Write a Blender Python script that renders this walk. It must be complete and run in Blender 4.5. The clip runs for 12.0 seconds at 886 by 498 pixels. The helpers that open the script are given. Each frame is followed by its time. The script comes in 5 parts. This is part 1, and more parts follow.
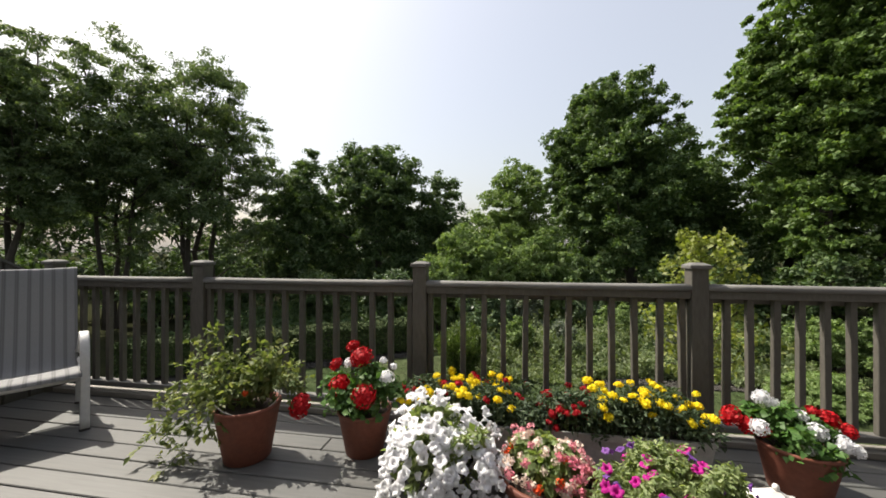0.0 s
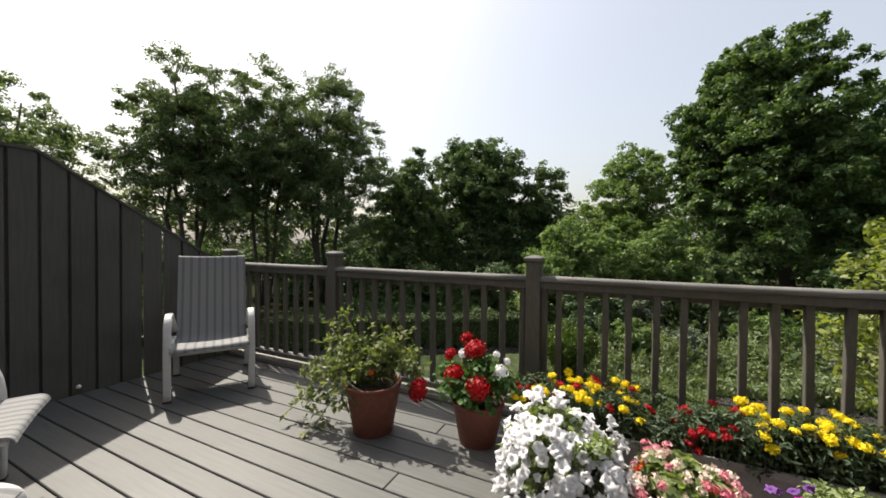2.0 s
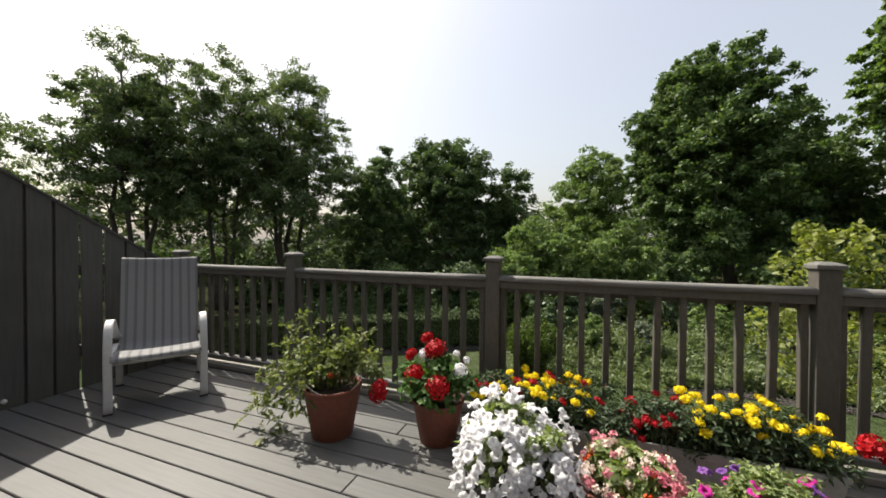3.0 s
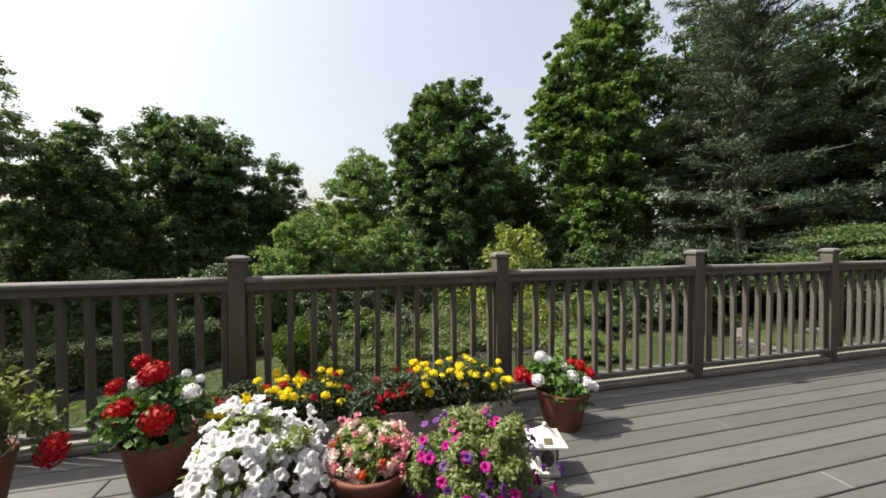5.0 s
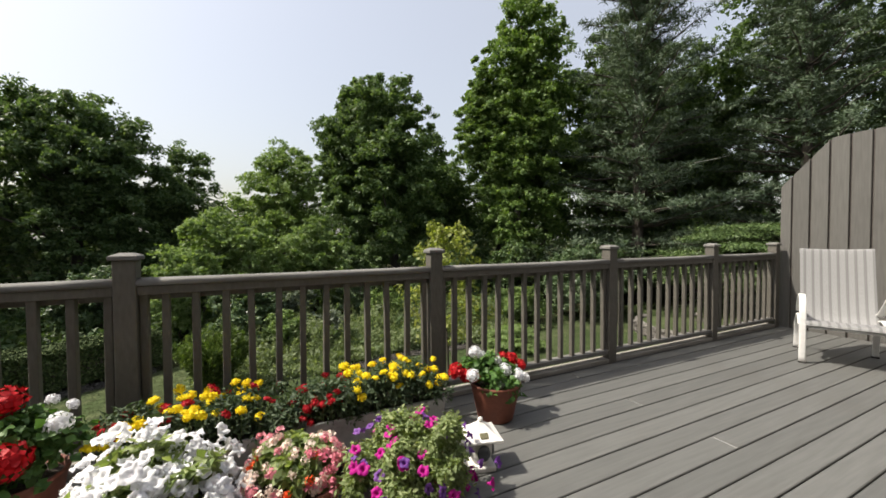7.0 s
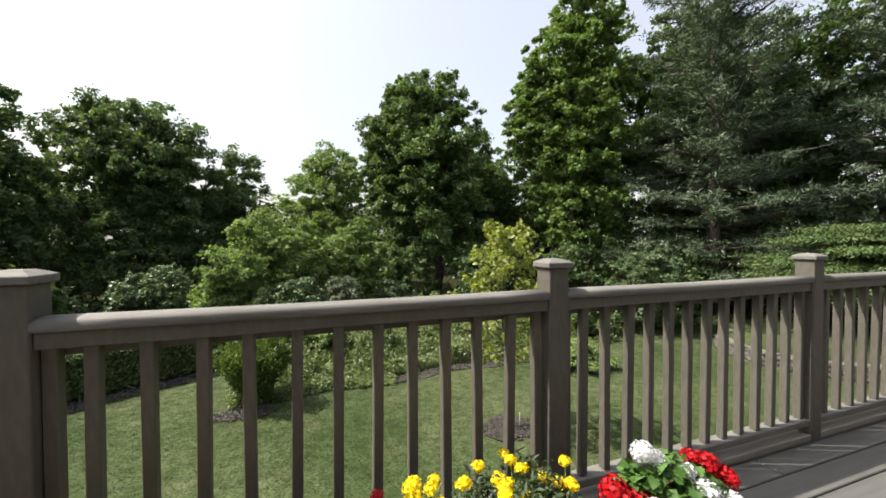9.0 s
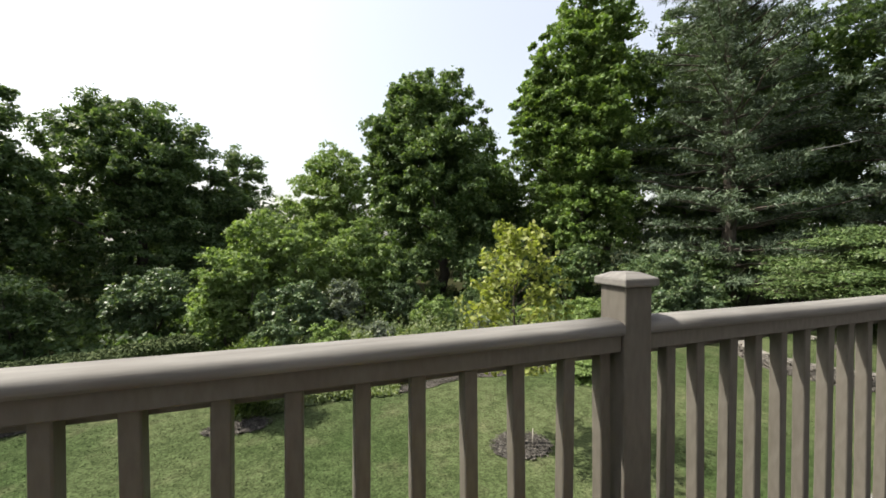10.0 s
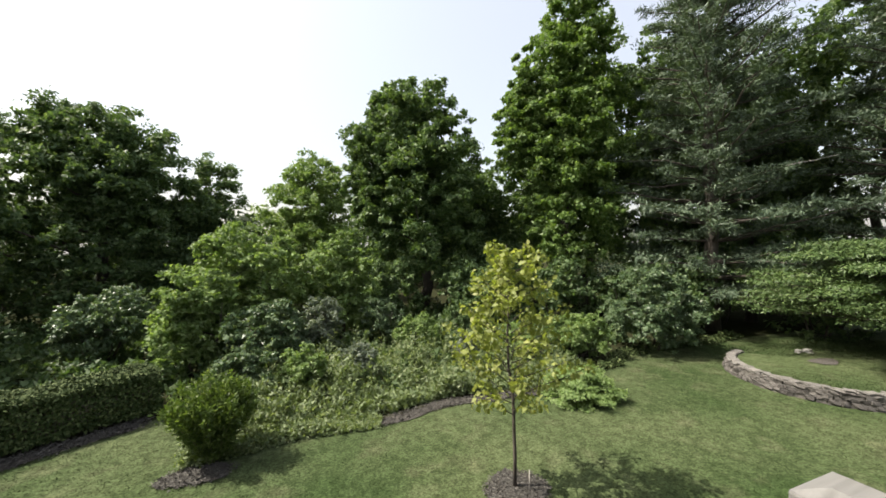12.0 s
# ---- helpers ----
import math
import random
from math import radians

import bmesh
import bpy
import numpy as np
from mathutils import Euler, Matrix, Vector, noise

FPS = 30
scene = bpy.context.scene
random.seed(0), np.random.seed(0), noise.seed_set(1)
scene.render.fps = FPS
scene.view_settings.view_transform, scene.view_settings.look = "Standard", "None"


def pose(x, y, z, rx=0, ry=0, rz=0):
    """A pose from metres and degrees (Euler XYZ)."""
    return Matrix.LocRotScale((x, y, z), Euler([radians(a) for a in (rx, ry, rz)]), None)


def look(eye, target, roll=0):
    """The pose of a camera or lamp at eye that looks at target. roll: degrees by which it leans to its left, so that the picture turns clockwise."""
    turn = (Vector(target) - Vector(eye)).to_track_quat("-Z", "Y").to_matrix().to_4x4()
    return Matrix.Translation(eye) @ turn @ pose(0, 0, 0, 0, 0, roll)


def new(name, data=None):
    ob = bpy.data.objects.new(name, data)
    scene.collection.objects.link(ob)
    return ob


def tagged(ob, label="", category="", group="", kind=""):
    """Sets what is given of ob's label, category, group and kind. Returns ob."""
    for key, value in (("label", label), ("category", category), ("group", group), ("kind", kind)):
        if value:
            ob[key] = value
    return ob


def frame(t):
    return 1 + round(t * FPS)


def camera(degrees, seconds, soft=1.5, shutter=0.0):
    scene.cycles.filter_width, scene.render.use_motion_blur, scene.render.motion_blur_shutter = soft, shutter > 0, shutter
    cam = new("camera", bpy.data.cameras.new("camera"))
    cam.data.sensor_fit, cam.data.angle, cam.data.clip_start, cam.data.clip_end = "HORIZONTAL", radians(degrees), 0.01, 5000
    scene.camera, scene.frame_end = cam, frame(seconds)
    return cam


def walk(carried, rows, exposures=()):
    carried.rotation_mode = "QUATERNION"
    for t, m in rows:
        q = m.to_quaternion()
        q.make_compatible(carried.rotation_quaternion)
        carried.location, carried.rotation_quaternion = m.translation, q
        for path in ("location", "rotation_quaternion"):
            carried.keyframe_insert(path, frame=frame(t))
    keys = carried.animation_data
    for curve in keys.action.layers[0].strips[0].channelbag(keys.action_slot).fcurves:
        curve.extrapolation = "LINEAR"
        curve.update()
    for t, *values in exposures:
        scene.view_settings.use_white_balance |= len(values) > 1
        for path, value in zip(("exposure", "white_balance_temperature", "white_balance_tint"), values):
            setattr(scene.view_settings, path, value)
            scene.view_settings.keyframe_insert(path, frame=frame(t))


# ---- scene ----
cam = camera(102.0, 12.0, 1.65)
PATH = [
    (0, (0.604, 0.833, 1.235), (0.267, 2.805, 1.244), -0.0),
    (0.5, (0.562, 0.833, 1.241), (0.008, 2.755, 1.242), 0.3),
    (1, (0.54, 0.838, 1.247), (-0.19, 2.7, 1.235), 0.3),
    (1.5, (0.522, 0.827, 1.247), (-0.298, 2.651, 1.223), 0.4),
    (2, (0.514, 0.833, 1.236), (-0.352, 2.636, 1.206), 0.5),
    (2.5, (0.527, 0.842, 1.242), (-0.331, 2.648, 1.206), 0.4),
    (3, (0.57, 0.84, 1.242), (-0.135, 2.712, 1.212), 0.4),
    (3.5, (0.639, 0.838, 1.243), (0.235, 2.797, 1.215), 0.0),
    (5.3, (0.731, 0.817, 1.243), (1.344, 2.721, 1.194), -0.3),
    (5.5, (0.742, 0.827, 1.239), (1.417, 2.709, 1.191), -0.4),
    (6, (0.738, 0.812, 1.241), (1.529, 2.648, 1.193), -0.4),
    (6.5, (0.733, 0.817, 1.233), (1.59, 2.623, 1.183), -0.4),
    (7, (0.72, 0.901, 1.222), (1.577, 2.707, 1.168), -0.3),
    (7.2, (0.739, 0.979, 1.21), (1.589, 2.789, 1.155), -0.4),
    (9, (0.830, 2.020, 1.239), (1.478, 3.912, 1.193), -0.1),
    (9.5, (0.893, 2.296, 1.227), (1.531, 4.191, 1.181), -0.1),
    (10, (0.958, 2.536, 1.248), (1.584, 4.436, 1.211), -0.1),
    (10.5, (0.958, 2.790, 1.249), (1.585, 4.688, 1.213), -0.1),
    (11, (0.992, 3.014, 1.310), (1.630, 4.909, 1.284), -0.1),
    (11.5, (1.021, 3.099, 1.416), (1.686, 4.985, 1.404), -0.2),
    (12, (1.067, 3.134, 1.517), (1.787, 5.0, 1.522), -0.3),
]
EXPOSURES = [(0, 0.36), (3.7, 0.33), (5.4, 0.45), (7.2, 0.38), (9.0, 0.74), (12.0, 0.79)]
walk(cam, [(t, look(eye, target, roll)) for t, eye, target, roll in PATH], EXPOSURES)

# ---- world and light ----
SUN_AWAY = Vector((-0.69, 0.27, 1.0)).normalized()
world = bpy.data.worlds.new("world")
scene.world = world
world.use_nodes = True
wn = world.node_tree
sky = wn.nodes.new("ShaderNodeTexSky")
sky.sky_type = "NISHITA"
sky.sun_disc = False
sky.sun_elevation = math.asin(SUN_AWAY.z)
sky.sun_rotation = math.atan2(SUN_AWAY.x, SUN_AWAY.y)
sky.air_density = 1.3
sky.dust_density = 5.0
sky.ozone_density = 1.0
haze = wn.nodes.new("ShaderNodeMix")          # thin bright summer haze over the clear sky
haze.data_type, haze.blend_type = "RGBA", "ADD"
haze.inputs[0].default_value = 1.0
haze.inputs[7].default_value = (3.25, 3.1, 3.0, 1)
wn.nodes["Background"].inputs["Strength"].default_value = 0.095
wn.links.new(sky.outputs["Color"], haze.inputs[6])
wn.links.new(haze.outputs[2], wn.nodes["Background"].inputs["Color"])

sun_data = bpy.data.lights.new("sun", "SUN")
sun_data.energy = 5.7
sun_data.angle = radians(0.6)
sun_data.color = (1.0, 0.93, 0.82)
sun = new("sun", sun_data)
sun.matrix_world = look(SUN_AWAY * 40, (0, 0, 0))

G = -2.6          # level of the lawn under the deck


# ---- materials ----
def nodes_of(name):
    m = bpy.data.materials.new(name)
    m.use_nodes = True
    nt = m.node_tree
    return m, nt, nt.nodes["Principled BSDF"]


def ramp(nt, src, stops):
    r = nt.nodes.new("ShaderNodeValToRGB")
    els = r.color_ramp.elements
    while len(els) < len(stops):
        els.new(0.5)
    for e, (p, c) in zip(els, stops):
        e.position, e.color = p, (*c, 1)
    nt.links.new(src, r.inputs[0])
    return r.outputs[0]


def noise_tex(nt, scale, detail=4.0, stretch=(1, 1, 1), rough=0.55):
    tc = nt.nodes.new("ShaderNodeTexCoord")
    mp = nt.nodes.new("ShaderNodeMapping")
    mp.inputs["Scale"].default_value = stretch
    nz = nt.nodes.new("ShaderNodeTexNoise")
    nz.inputs["Scale"].default_value = scale
    nz.inputs["Detail"].default_value = detail
    nz.inputs["Roughness"].default_value = rough
    nt.links.new(tc.outputs["Object"], mp.inputs[0])
    nt.links.new(mp.outputs[0], nz.inputs["Vector"])
    return nz.outputs["Fac"]


def mix(nt, fac, a, b, mode="MIX"):
    n = nt.nodes.new("ShaderNodeMix")
    n.data_type, n.blend_type = "RGBA", mode
    for sock, v in ((n.inputs[0], fac), (n.inputs[6], a), (n.inputs[7], b)):
        if isinstance(v, bpy.types.NodeSocket):
            nt.links.new(v, sock)
        elif isinstance(v, tuple):
            sock.default_value = (*v, 1)
        else:
            sock.default_value = v
    return n.outputs[2]


def bump(nt, bsdf, src, strength, dist=0.01):
    b = nt.nodes.new("ShaderNodeBump")
    b.inputs["Strength"].default_value = strength
    b.inputs["Distance"].default_value = dist
    nt.links.new(src, b.inputs["Height"])
    nt.links.new(b.outputs[0], bsdf.inputs["Normal"])


def surface(name, c1, c2, fine=60, coarse=3, rough=0.7, stretch=(1, 1, 1), relief=0.3, dist=0.004, vary=0.0, stain=None, metal=0.0, spec=0.5):
    """Two scales of colour variation, relief, and a shift from object to object."""
    m, nt, bsdf = nodes_of(name)
    f, c = noise_tex(nt, fine, 5, stretch), noise_tex(nt, coarse, 3)
    col = mix(nt, ramp(nt, f, [(0.3, (0, 0, 0)), (0.7, (1, 1, 1))]), c1, c2)
    dark = tuple(v * 0.72 for v in c1) if stain is None else stain
    col = mix(nt, ramp(nt, c, [(0.52, (0, 0, 0)), (0.78, (0.75, 0.75, 0.75))]), col, dark)
    if vary:
        oi = nt.nodes.new("ShaderNodeObjectInfo")
        v = ramp(nt, oi.outputs["Random"], [(0, (1 - vary,) * 3), (1, (1 + vary,) * 3)])
        col = mix(nt, 1.0, col, v, "MULTIPLY")
    nt.links.new(col, bsdf.inputs["Base Color"])
    bsdf.inputs["Roughness"].default_value = rough
    bsdf.inputs["Metallic"].default_value = metal
    bsdf.inputs["Specular IOR Level"].default_value = spec
    bump(nt, bsdf, f, relief, dist)
    return m


def leaf_material(name, dark, mid, light, translucent=0.35, rough=0.45, patch=0.25, spec=0.3, tint=(1.12, 1.09, 1.24)):
    """Leaves that differ one by one and drift in colour over the plant, and let some light through."""
    m, nt, bsdf = nodes_of(name)
    geo = nt.nodes.new("ShaderNodeNewGeometry")
    dark, mid, light = (tuple(a * b for a, b in zip(c, tint)) for c in (dark, mid, light))
    col = ramp(nt, geo.outputs["Random Per Island"], [(0.0, dark), (0.55, mid), (1.0, light)])
    drift = noise_tex(nt, patch, 2)
    col = mix(nt, ramp(nt, drift, [(0.35, (0, 0, 0)), (0.7, (0.6, 0.6, 0.6))]), col, mid)
    nt.links.new(col, bsdf.inputs["Base Color"])
    bsdf.inputs["Roughness"].default_value = rough
    bsdf.inputs["Specular IOR Level"].default_value = spec
    tr = nt.nodes.new("ShaderNodeBsdfTranslucent")
    warm = mix(nt, 1.0, col, (1.25, 1.35, 0.55), "MULTIPLY")
    nt.links.new(warm, tr.inputs["Color"])
    ms = nt.nodes.new("ShaderNodeMixShader")
    ms.inputs[0].default_value = translucent
    nt.links.new(bsdf.outputs[0], ms.inputs[1])
    nt.links.new(tr.outputs[0], ms.inputs[2])
    nt.links.new(ms.outputs[0], nt.nodes["Material Output"].inputs["Surface"])
    return m


def petal_material(name, c1, c2, translucent=0.3):
    m, nt, bsdf = nodes_of(name)
    oi = nt.nodes.new("ShaderNodeObjectInfo")
    geo = nt.nodes.new("ShaderNodeNewGeometry")
    col = mix(nt, oi.outputs["Random"], c1, c2)
    col = mix(nt, 0.35, col, ramp(nt, geo.outputs["Random Per Island"], [(0, c1), (1, c2)]))
    nt.links.new(col, bsdf.inputs["Base Color"])
    bsdf.inputs["Roughness"].default_value = 0.6
    bsdf.inputs["Specular IOR Level"].default_value = 0.25
    tr = nt.nodes.new("ShaderNodeBsdfTranslucent")
    nt.links.new(col, tr.inputs["Color"])
    ms = nt.nodes.new("ShaderNodeMixShader")
    ms.inputs[0].default_value = translucent
    nt.links.new(bsdf.outputs[0], ms.inputs[1])
    nt.links.new(tr.outputs[0], ms.inputs[2])
    nt.links.new(ms.outputs[0], nt.nodes["Material Output"].inputs["Surface"])
    return m


def sling_material(name, pale, grey, step):
    """Woven sling with stripes along the chair and a fine weave."""
    m, nt, bsdf = nodes_of(name)
    tc = nt.nodes.new("ShaderNodeTexCoord")
    sep = nt.nodes.new("ShaderNodeSeparateXYZ")
    nt.links.new(tc.outputs["Object"], sep.inputs[0])

    def wave(src, per, phase=0.0):
        a = nt.nodes.new("ShaderNodeMath")
        a.operation = "MULTIPLY_ADD"
        a.inputs[1].default_value, a.inputs[2].default_value = 2 * math.pi / per, phase
        nt.links.new(src, a.inputs[0])
        s = nt.nodes.new("ShaderNodeMath")
        s.operation = "SINE"
        nt.links.new(a.outputs[0], s.inputs[0])
        return s.outputs[0]

    stripe = ramp(nt, wave(sep.outputs["Y"], step), [(0.15, (0, 0, 0)), (0.85, (1, 1, 1))])
    thin = ramp(nt, wave(sep.outputs["Y"], step / 5, 0.7), [(0.4, (0, 0, 0)), (0.9, (0.45, 0.45, 0.45))])
    col = mix(nt, stripe, pale, grey)
    col = mix(nt, thin, col, pale)
    weave = noise_tex(nt, 500, 1)
    col = mix(nt, weave, col, tuple(v * 0.85 for v in grey))
    nt.links.new(col, bsdf.inputs["Base Color"])
    bsdf.inputs["Roughness"].default_value = 0.75
    bump(nt, bsdf, weave, 0.3, 0.001)
    tr = nt.nodes.new("ShaderNodeBsdfTranslucent")
    nt.links.new(col, tr.inputs["Color"])
    ms = nt.nodes.new("ShaderNodeMixShader")
    ms.inputs[0].default_value = 0.25
    nt.links.new(bsdf.outputs[0], ms.inputs[1])
    nt.links.new(tr.outputs[0], ms.inputs[2])
    nt.links.new(ms.outputs[0], nt.nodes["Material Output"].inputs["Surface"])
    return m


DECK = surface("deck_stain", (0.087, 0.088, 0.083), (0.118, 0.119, 0.113), 45, 1.1, 0.55, (0.06, 1, 1), 0.25, 0.002, 0.10, (0.083, 0.081, 0.074))
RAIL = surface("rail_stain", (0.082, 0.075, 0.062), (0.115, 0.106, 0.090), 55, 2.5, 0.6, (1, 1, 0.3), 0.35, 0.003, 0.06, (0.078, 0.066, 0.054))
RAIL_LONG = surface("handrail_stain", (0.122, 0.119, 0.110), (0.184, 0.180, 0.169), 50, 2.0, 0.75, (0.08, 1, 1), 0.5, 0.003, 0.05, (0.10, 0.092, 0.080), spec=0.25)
# weathered pale wood, with the sunlit strip's brightness put into its colour
KERB = surface("worn_sunlit_board", (0.21, 0.195, 0.17), (0.30, 0.28, 0.25), 45, 2.0, 0.75, (0.08, 1, 1), 0.4, 0.003, 0.06, (0.16, 0.145, 0.125), spec=0.3)
SIDING = surface("siding_stain", (0.080, 0.077, 0.070), (0.106, 0.102, 0.094), 50, 1.5, 0.7, (1, 1, 0.08), 0.3, 0.003, 0.07)
# dark wood tone; behind gaps and seams it stands for their shade
SHADE_GAP = surface("shade_gap_wood", (0.06, 0.05, 0.045), (0.09, 0.08, 0.07), 40, 2, 0.85)
# kept dark so that the unseen wall bounces little light
HOUSE = surface("house_wall", (0.10, 0.09, 0.078), (0.128, 0.116, 0.10), 30, 0.7, 0.75)
TERRA = surface("terracotta", (0.145, 0.042, 0.024), (0.195, 0.064, 0.037), 40, 9, 0.7, relief=0.2, dist=0.002, vary=0.12, stain=(0.14, 0.055, 0.038))
DARKPOT = surface("dark_pot", (0.018, 0.016, 0.015), (0.03, 0.026, 0.024), 40, 6, 0.5)
TROUGH = surface("trough_resin", (0.36, 0.36, 0.35), (0.46, 0.46, 0.45), 40, 5, 0.6, relief=0.15, stain=(0.26, 0.25, 0.23))
SOIL = surface("potting_soil", (0.025, 0.017, 0.012), (0.055, 0.04, 0.028), 90, 12, 0.95, relief=0.9, dist=0.01)
CERAMIC = surface("white_ceramic", (0.66, 0.64, 0.60), (0.78, 0.76, 0.72), 30, 8, 0.4, relief=0.08, stain=(0.5, 0.47, 0.42))
PANEL = surface("solar_panel", (0.10, 0.09, 0.05), (0.17, 0.16, 0.09), 120, 20, 0.25)
GLASSY = surface("lantern_pane", (0.07, 0.075, 0.085), (0.12, 0.13, 0.14), 30, 8, 0.2)
ALU = surface("white_frame_paint", (0.56, 0.555, 0.54), (0.64, 0.635, 0.62), 30, 7, 0.4, relief=0.05, stain=(0.58, 0.56, 0.53))
SLING = sling_material("striped_sling", (0.43, 0.43, 0.43), (0.20, 0.20, 0.20), 0.062)
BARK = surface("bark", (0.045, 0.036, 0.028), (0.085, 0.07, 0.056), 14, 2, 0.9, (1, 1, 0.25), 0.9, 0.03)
TWIG = surface("twig", (0.09, 0.085, 0.05), (0.16, 0.14, 0.09), 60, 6, 0.8)
DEADWOOD = surface("bare_branch", (0.28, 0.26, 0.23), (0.38, 0.35, 0.31), 30, 4, 0.8)
GREENSTEM = surface("green_stem", (0.10, 0.16, 0.04), (0.16, 0.22, 0.07), 60, 6, 0.6)
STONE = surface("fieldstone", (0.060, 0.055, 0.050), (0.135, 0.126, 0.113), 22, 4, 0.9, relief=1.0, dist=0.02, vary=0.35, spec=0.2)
# paler grey for the wall's top course
CAPSTONE = surface("pale_capstone", (0.115, 0.108, 0.097), (0.215, 0.203, 0.184), 22, 4, 0.9, relief=0.9, dist=0.02, vary=0.25, spec=0.2)
PALE_STONE = surface("pale_rock", (0.26, 0.25, 0.225), (0.36, 0.345, 0.32), 22, 4, 0.85, relief=0.7, dist=0.02)
MULCH = surface("mulch", (0.040, 0.038, 0.034), (0.090, 0.086, 0.078), 45, 1.5, 1.0, relief=1.0, dist=0.03, spec=0.04)
GRAVEL = surface("gravel", (0.055, 0.050, 0.044), (0.115, 0.107, 0.096), 60, 2.0, 1.0, relief=1.0, dist=0.02, spec=0.06)
CHIPS = leaf_material("bark_chips", (0.030, 0.028, 0.025), (0.070, 0.066, 0.059), (0.15, 0.142, 0.128), 0.0, 0.95, 1.5, 0.05, (1, 1, 1))
WOODLAND = surface("woodland_soil", (0.020, 0.022, 0.012), (0.034, 0.036, 0.018), 3, 0.2, 1.0, relief=0.8, dist=0.05, spec=0.0)


def grass_material(name):
    """Mown grass: broad drifts from deep green to dry olive, with finer mottling."""
    m, nt, bsdf = nodes_of(name)
    broad = ramp(nt, noise_tex(nt, 0.28, 3), [(0.36, (0, 0, 0)), (0.66, (1, 1, 1))])
    col = mix(nt, broad, (0.034, 0.053, 0.019), (0.070, 0.087, 0.040))
    dry = ramp(nt, noise_tex(nt, 1.3, 4), [(0.54, (0, 0, 0)), (0.74, (0.6, 0.6, 0.6))])
    col = mix(nt, dry, col, (0.100, 0.103, 0.058))
    f = noise_tex(nt, 22, 4)
    col = mix(nt, 1.0, col, ramp(nt, f, [(0.32, (0.64, 0.64, 0.64)), (0.68, (1.28, 1.28, 1.28))]), "MULTIPLY")
    col = mix(nt, 1.0, col, ramp(nt, noise_tex(nt, 5.5, 3), [(0.35, (0.72, 0.74, 0.70)), (0.65, (1.2, 1.2, 1.2))]), "MULTIPLY")
    nt.links.new(col, bsdf.inputs["Base Color"])
    bsdf.inputs["Roughness"].default_value = 0.9
    bsdf.inputs["Specular IOR Level"].default_value = 0.05
    bump(nt, bsdf, f, 0.7, 0.02)
    return m


LAWN = grass_material("lawn_grass")

L_LOCUST = leaf_material("leaf_locust", (0.052, 0.084, 0.034), (0.098, 0.140, 0.058), (0.18, 0.225, 0.105), 0.40, 0.55, 0.2, 0.25)
L_VINE = leaf_material("leaf_vine", (0.038, 0.070, 0.024), (0.076, 0.124, 0.042), (0.15, 0.20, 0.082), 0.34, 0.52, 0.3, 0.26)
L_OAK = leaf_material("leaf_oak", (0.042, 0.078, 0.024), (0.084, 0.138, 0.042), (0.17, 0.23, 0.085), 0.34, 0.52, 0.3, 0.26)
L_MAPLE = leaf_material("leaf_maple", (0.054, 0.100, 0.022), (0.110, 0.178, 0.044), (0.21, 0.285, 0.090), 0.4, 0.5, 0.3)
L_MOUND = leaf_material("leaf_thicket", (0.078, 0.130, 0.032), (0.148, 0.220, 0.064), (0.26, 0.335, 0.13), 0.38, 0.52, 0.4, 0.26)
L_FAN = leaf_material("leaf_fan_shrub", (0.040, 0.068, 0.013), (0.078, 0.122, 0.028), (0.155, 0.205, 0.06), 0.35, 0.45, 1.0)
L_PINE = leaf_material("needle_pine", (0.034, 0.057, 0.030), (0.066, 0.098, 0.052), (0.125, 0.165, 0.090), 0.15, 0.5, 0.2)
L_YEW = leaf_material("needle_spreading", (0.030, 0.058, 0.014), (0.058, 0.098, 0.026), (0.115, 0.160, 0.046), 0.15, 0.5, 0.4)
L_SAPLING = leaf_material("leaf_sapling", (0.12, 0.155, 0.026), (0.20, 0.235, 0.055), (0.33, 0.35, 0.12), 0.45, 0.5, 1.2)
L_SHRUB = leaf_material("leaf_shrub", (0.044, 0.080, 0.034), (0.086, 0.134, 0.058), (0.16, 0.205, 0.10), 0.3, 0.4, 0.5)
L_GREY = leaf_material("leaf_greygreen", (0.075, 0.10, 0.065), (0.12, 0.15, 0.095), (0.20, 0.23, 0.16), 0.3, 0.5, 0.6)
L_HEDGE = leaf_material("leaf_hedge", (0.016, 0.028, 0.008), (0.044, 0.066, 0.020), (0.125, 0.155, 0.058), 0.02, 0.7, 0.6, 0.1)
L_WEED = leaf_material("leaf_weed", (0.075, 0.110, 0.040), (0.135, 0.178, 0.072), (0.25, 0.29, 0.14), 0.35, 0.55, 0.5)
L_FAR = leaf_material("leaf_far_woods", (0.018, 0.032, 0.012), (0.032, 0.052, 0.018), (0.055, 0.075, 0.03), 0.25, 0.8, 0.08)
L_GERAN = leaf_material("leaf_geranium", (0.035, 0.085, 0.016), (0.065, 0.14, 0.028), (0.11, 0.20, 0.05), 0.3, 0.5, 4)
L_MARI = leaf_material("leaf_marigold", (0.028, 0.050, 0.022), (0.050, 0.080, 0.035), (0.09, 0.125, 0.06), 0.25, 0.55, 4)
L_PETU = leaf_material("leaf_petunia", (0.11, 0.155, 0.05), (0.19, 0.245, 0.09), (0.32, 0.37, 0.165), 0.4, 0.6, 4)
L_TOMATO = leaf_material("leaf_tomato", (0.065, 0.098, 0.028), (0.14, 0.175, 0.058), (0.30, 0.31, 0.13), 0.4, 0.55, 5)

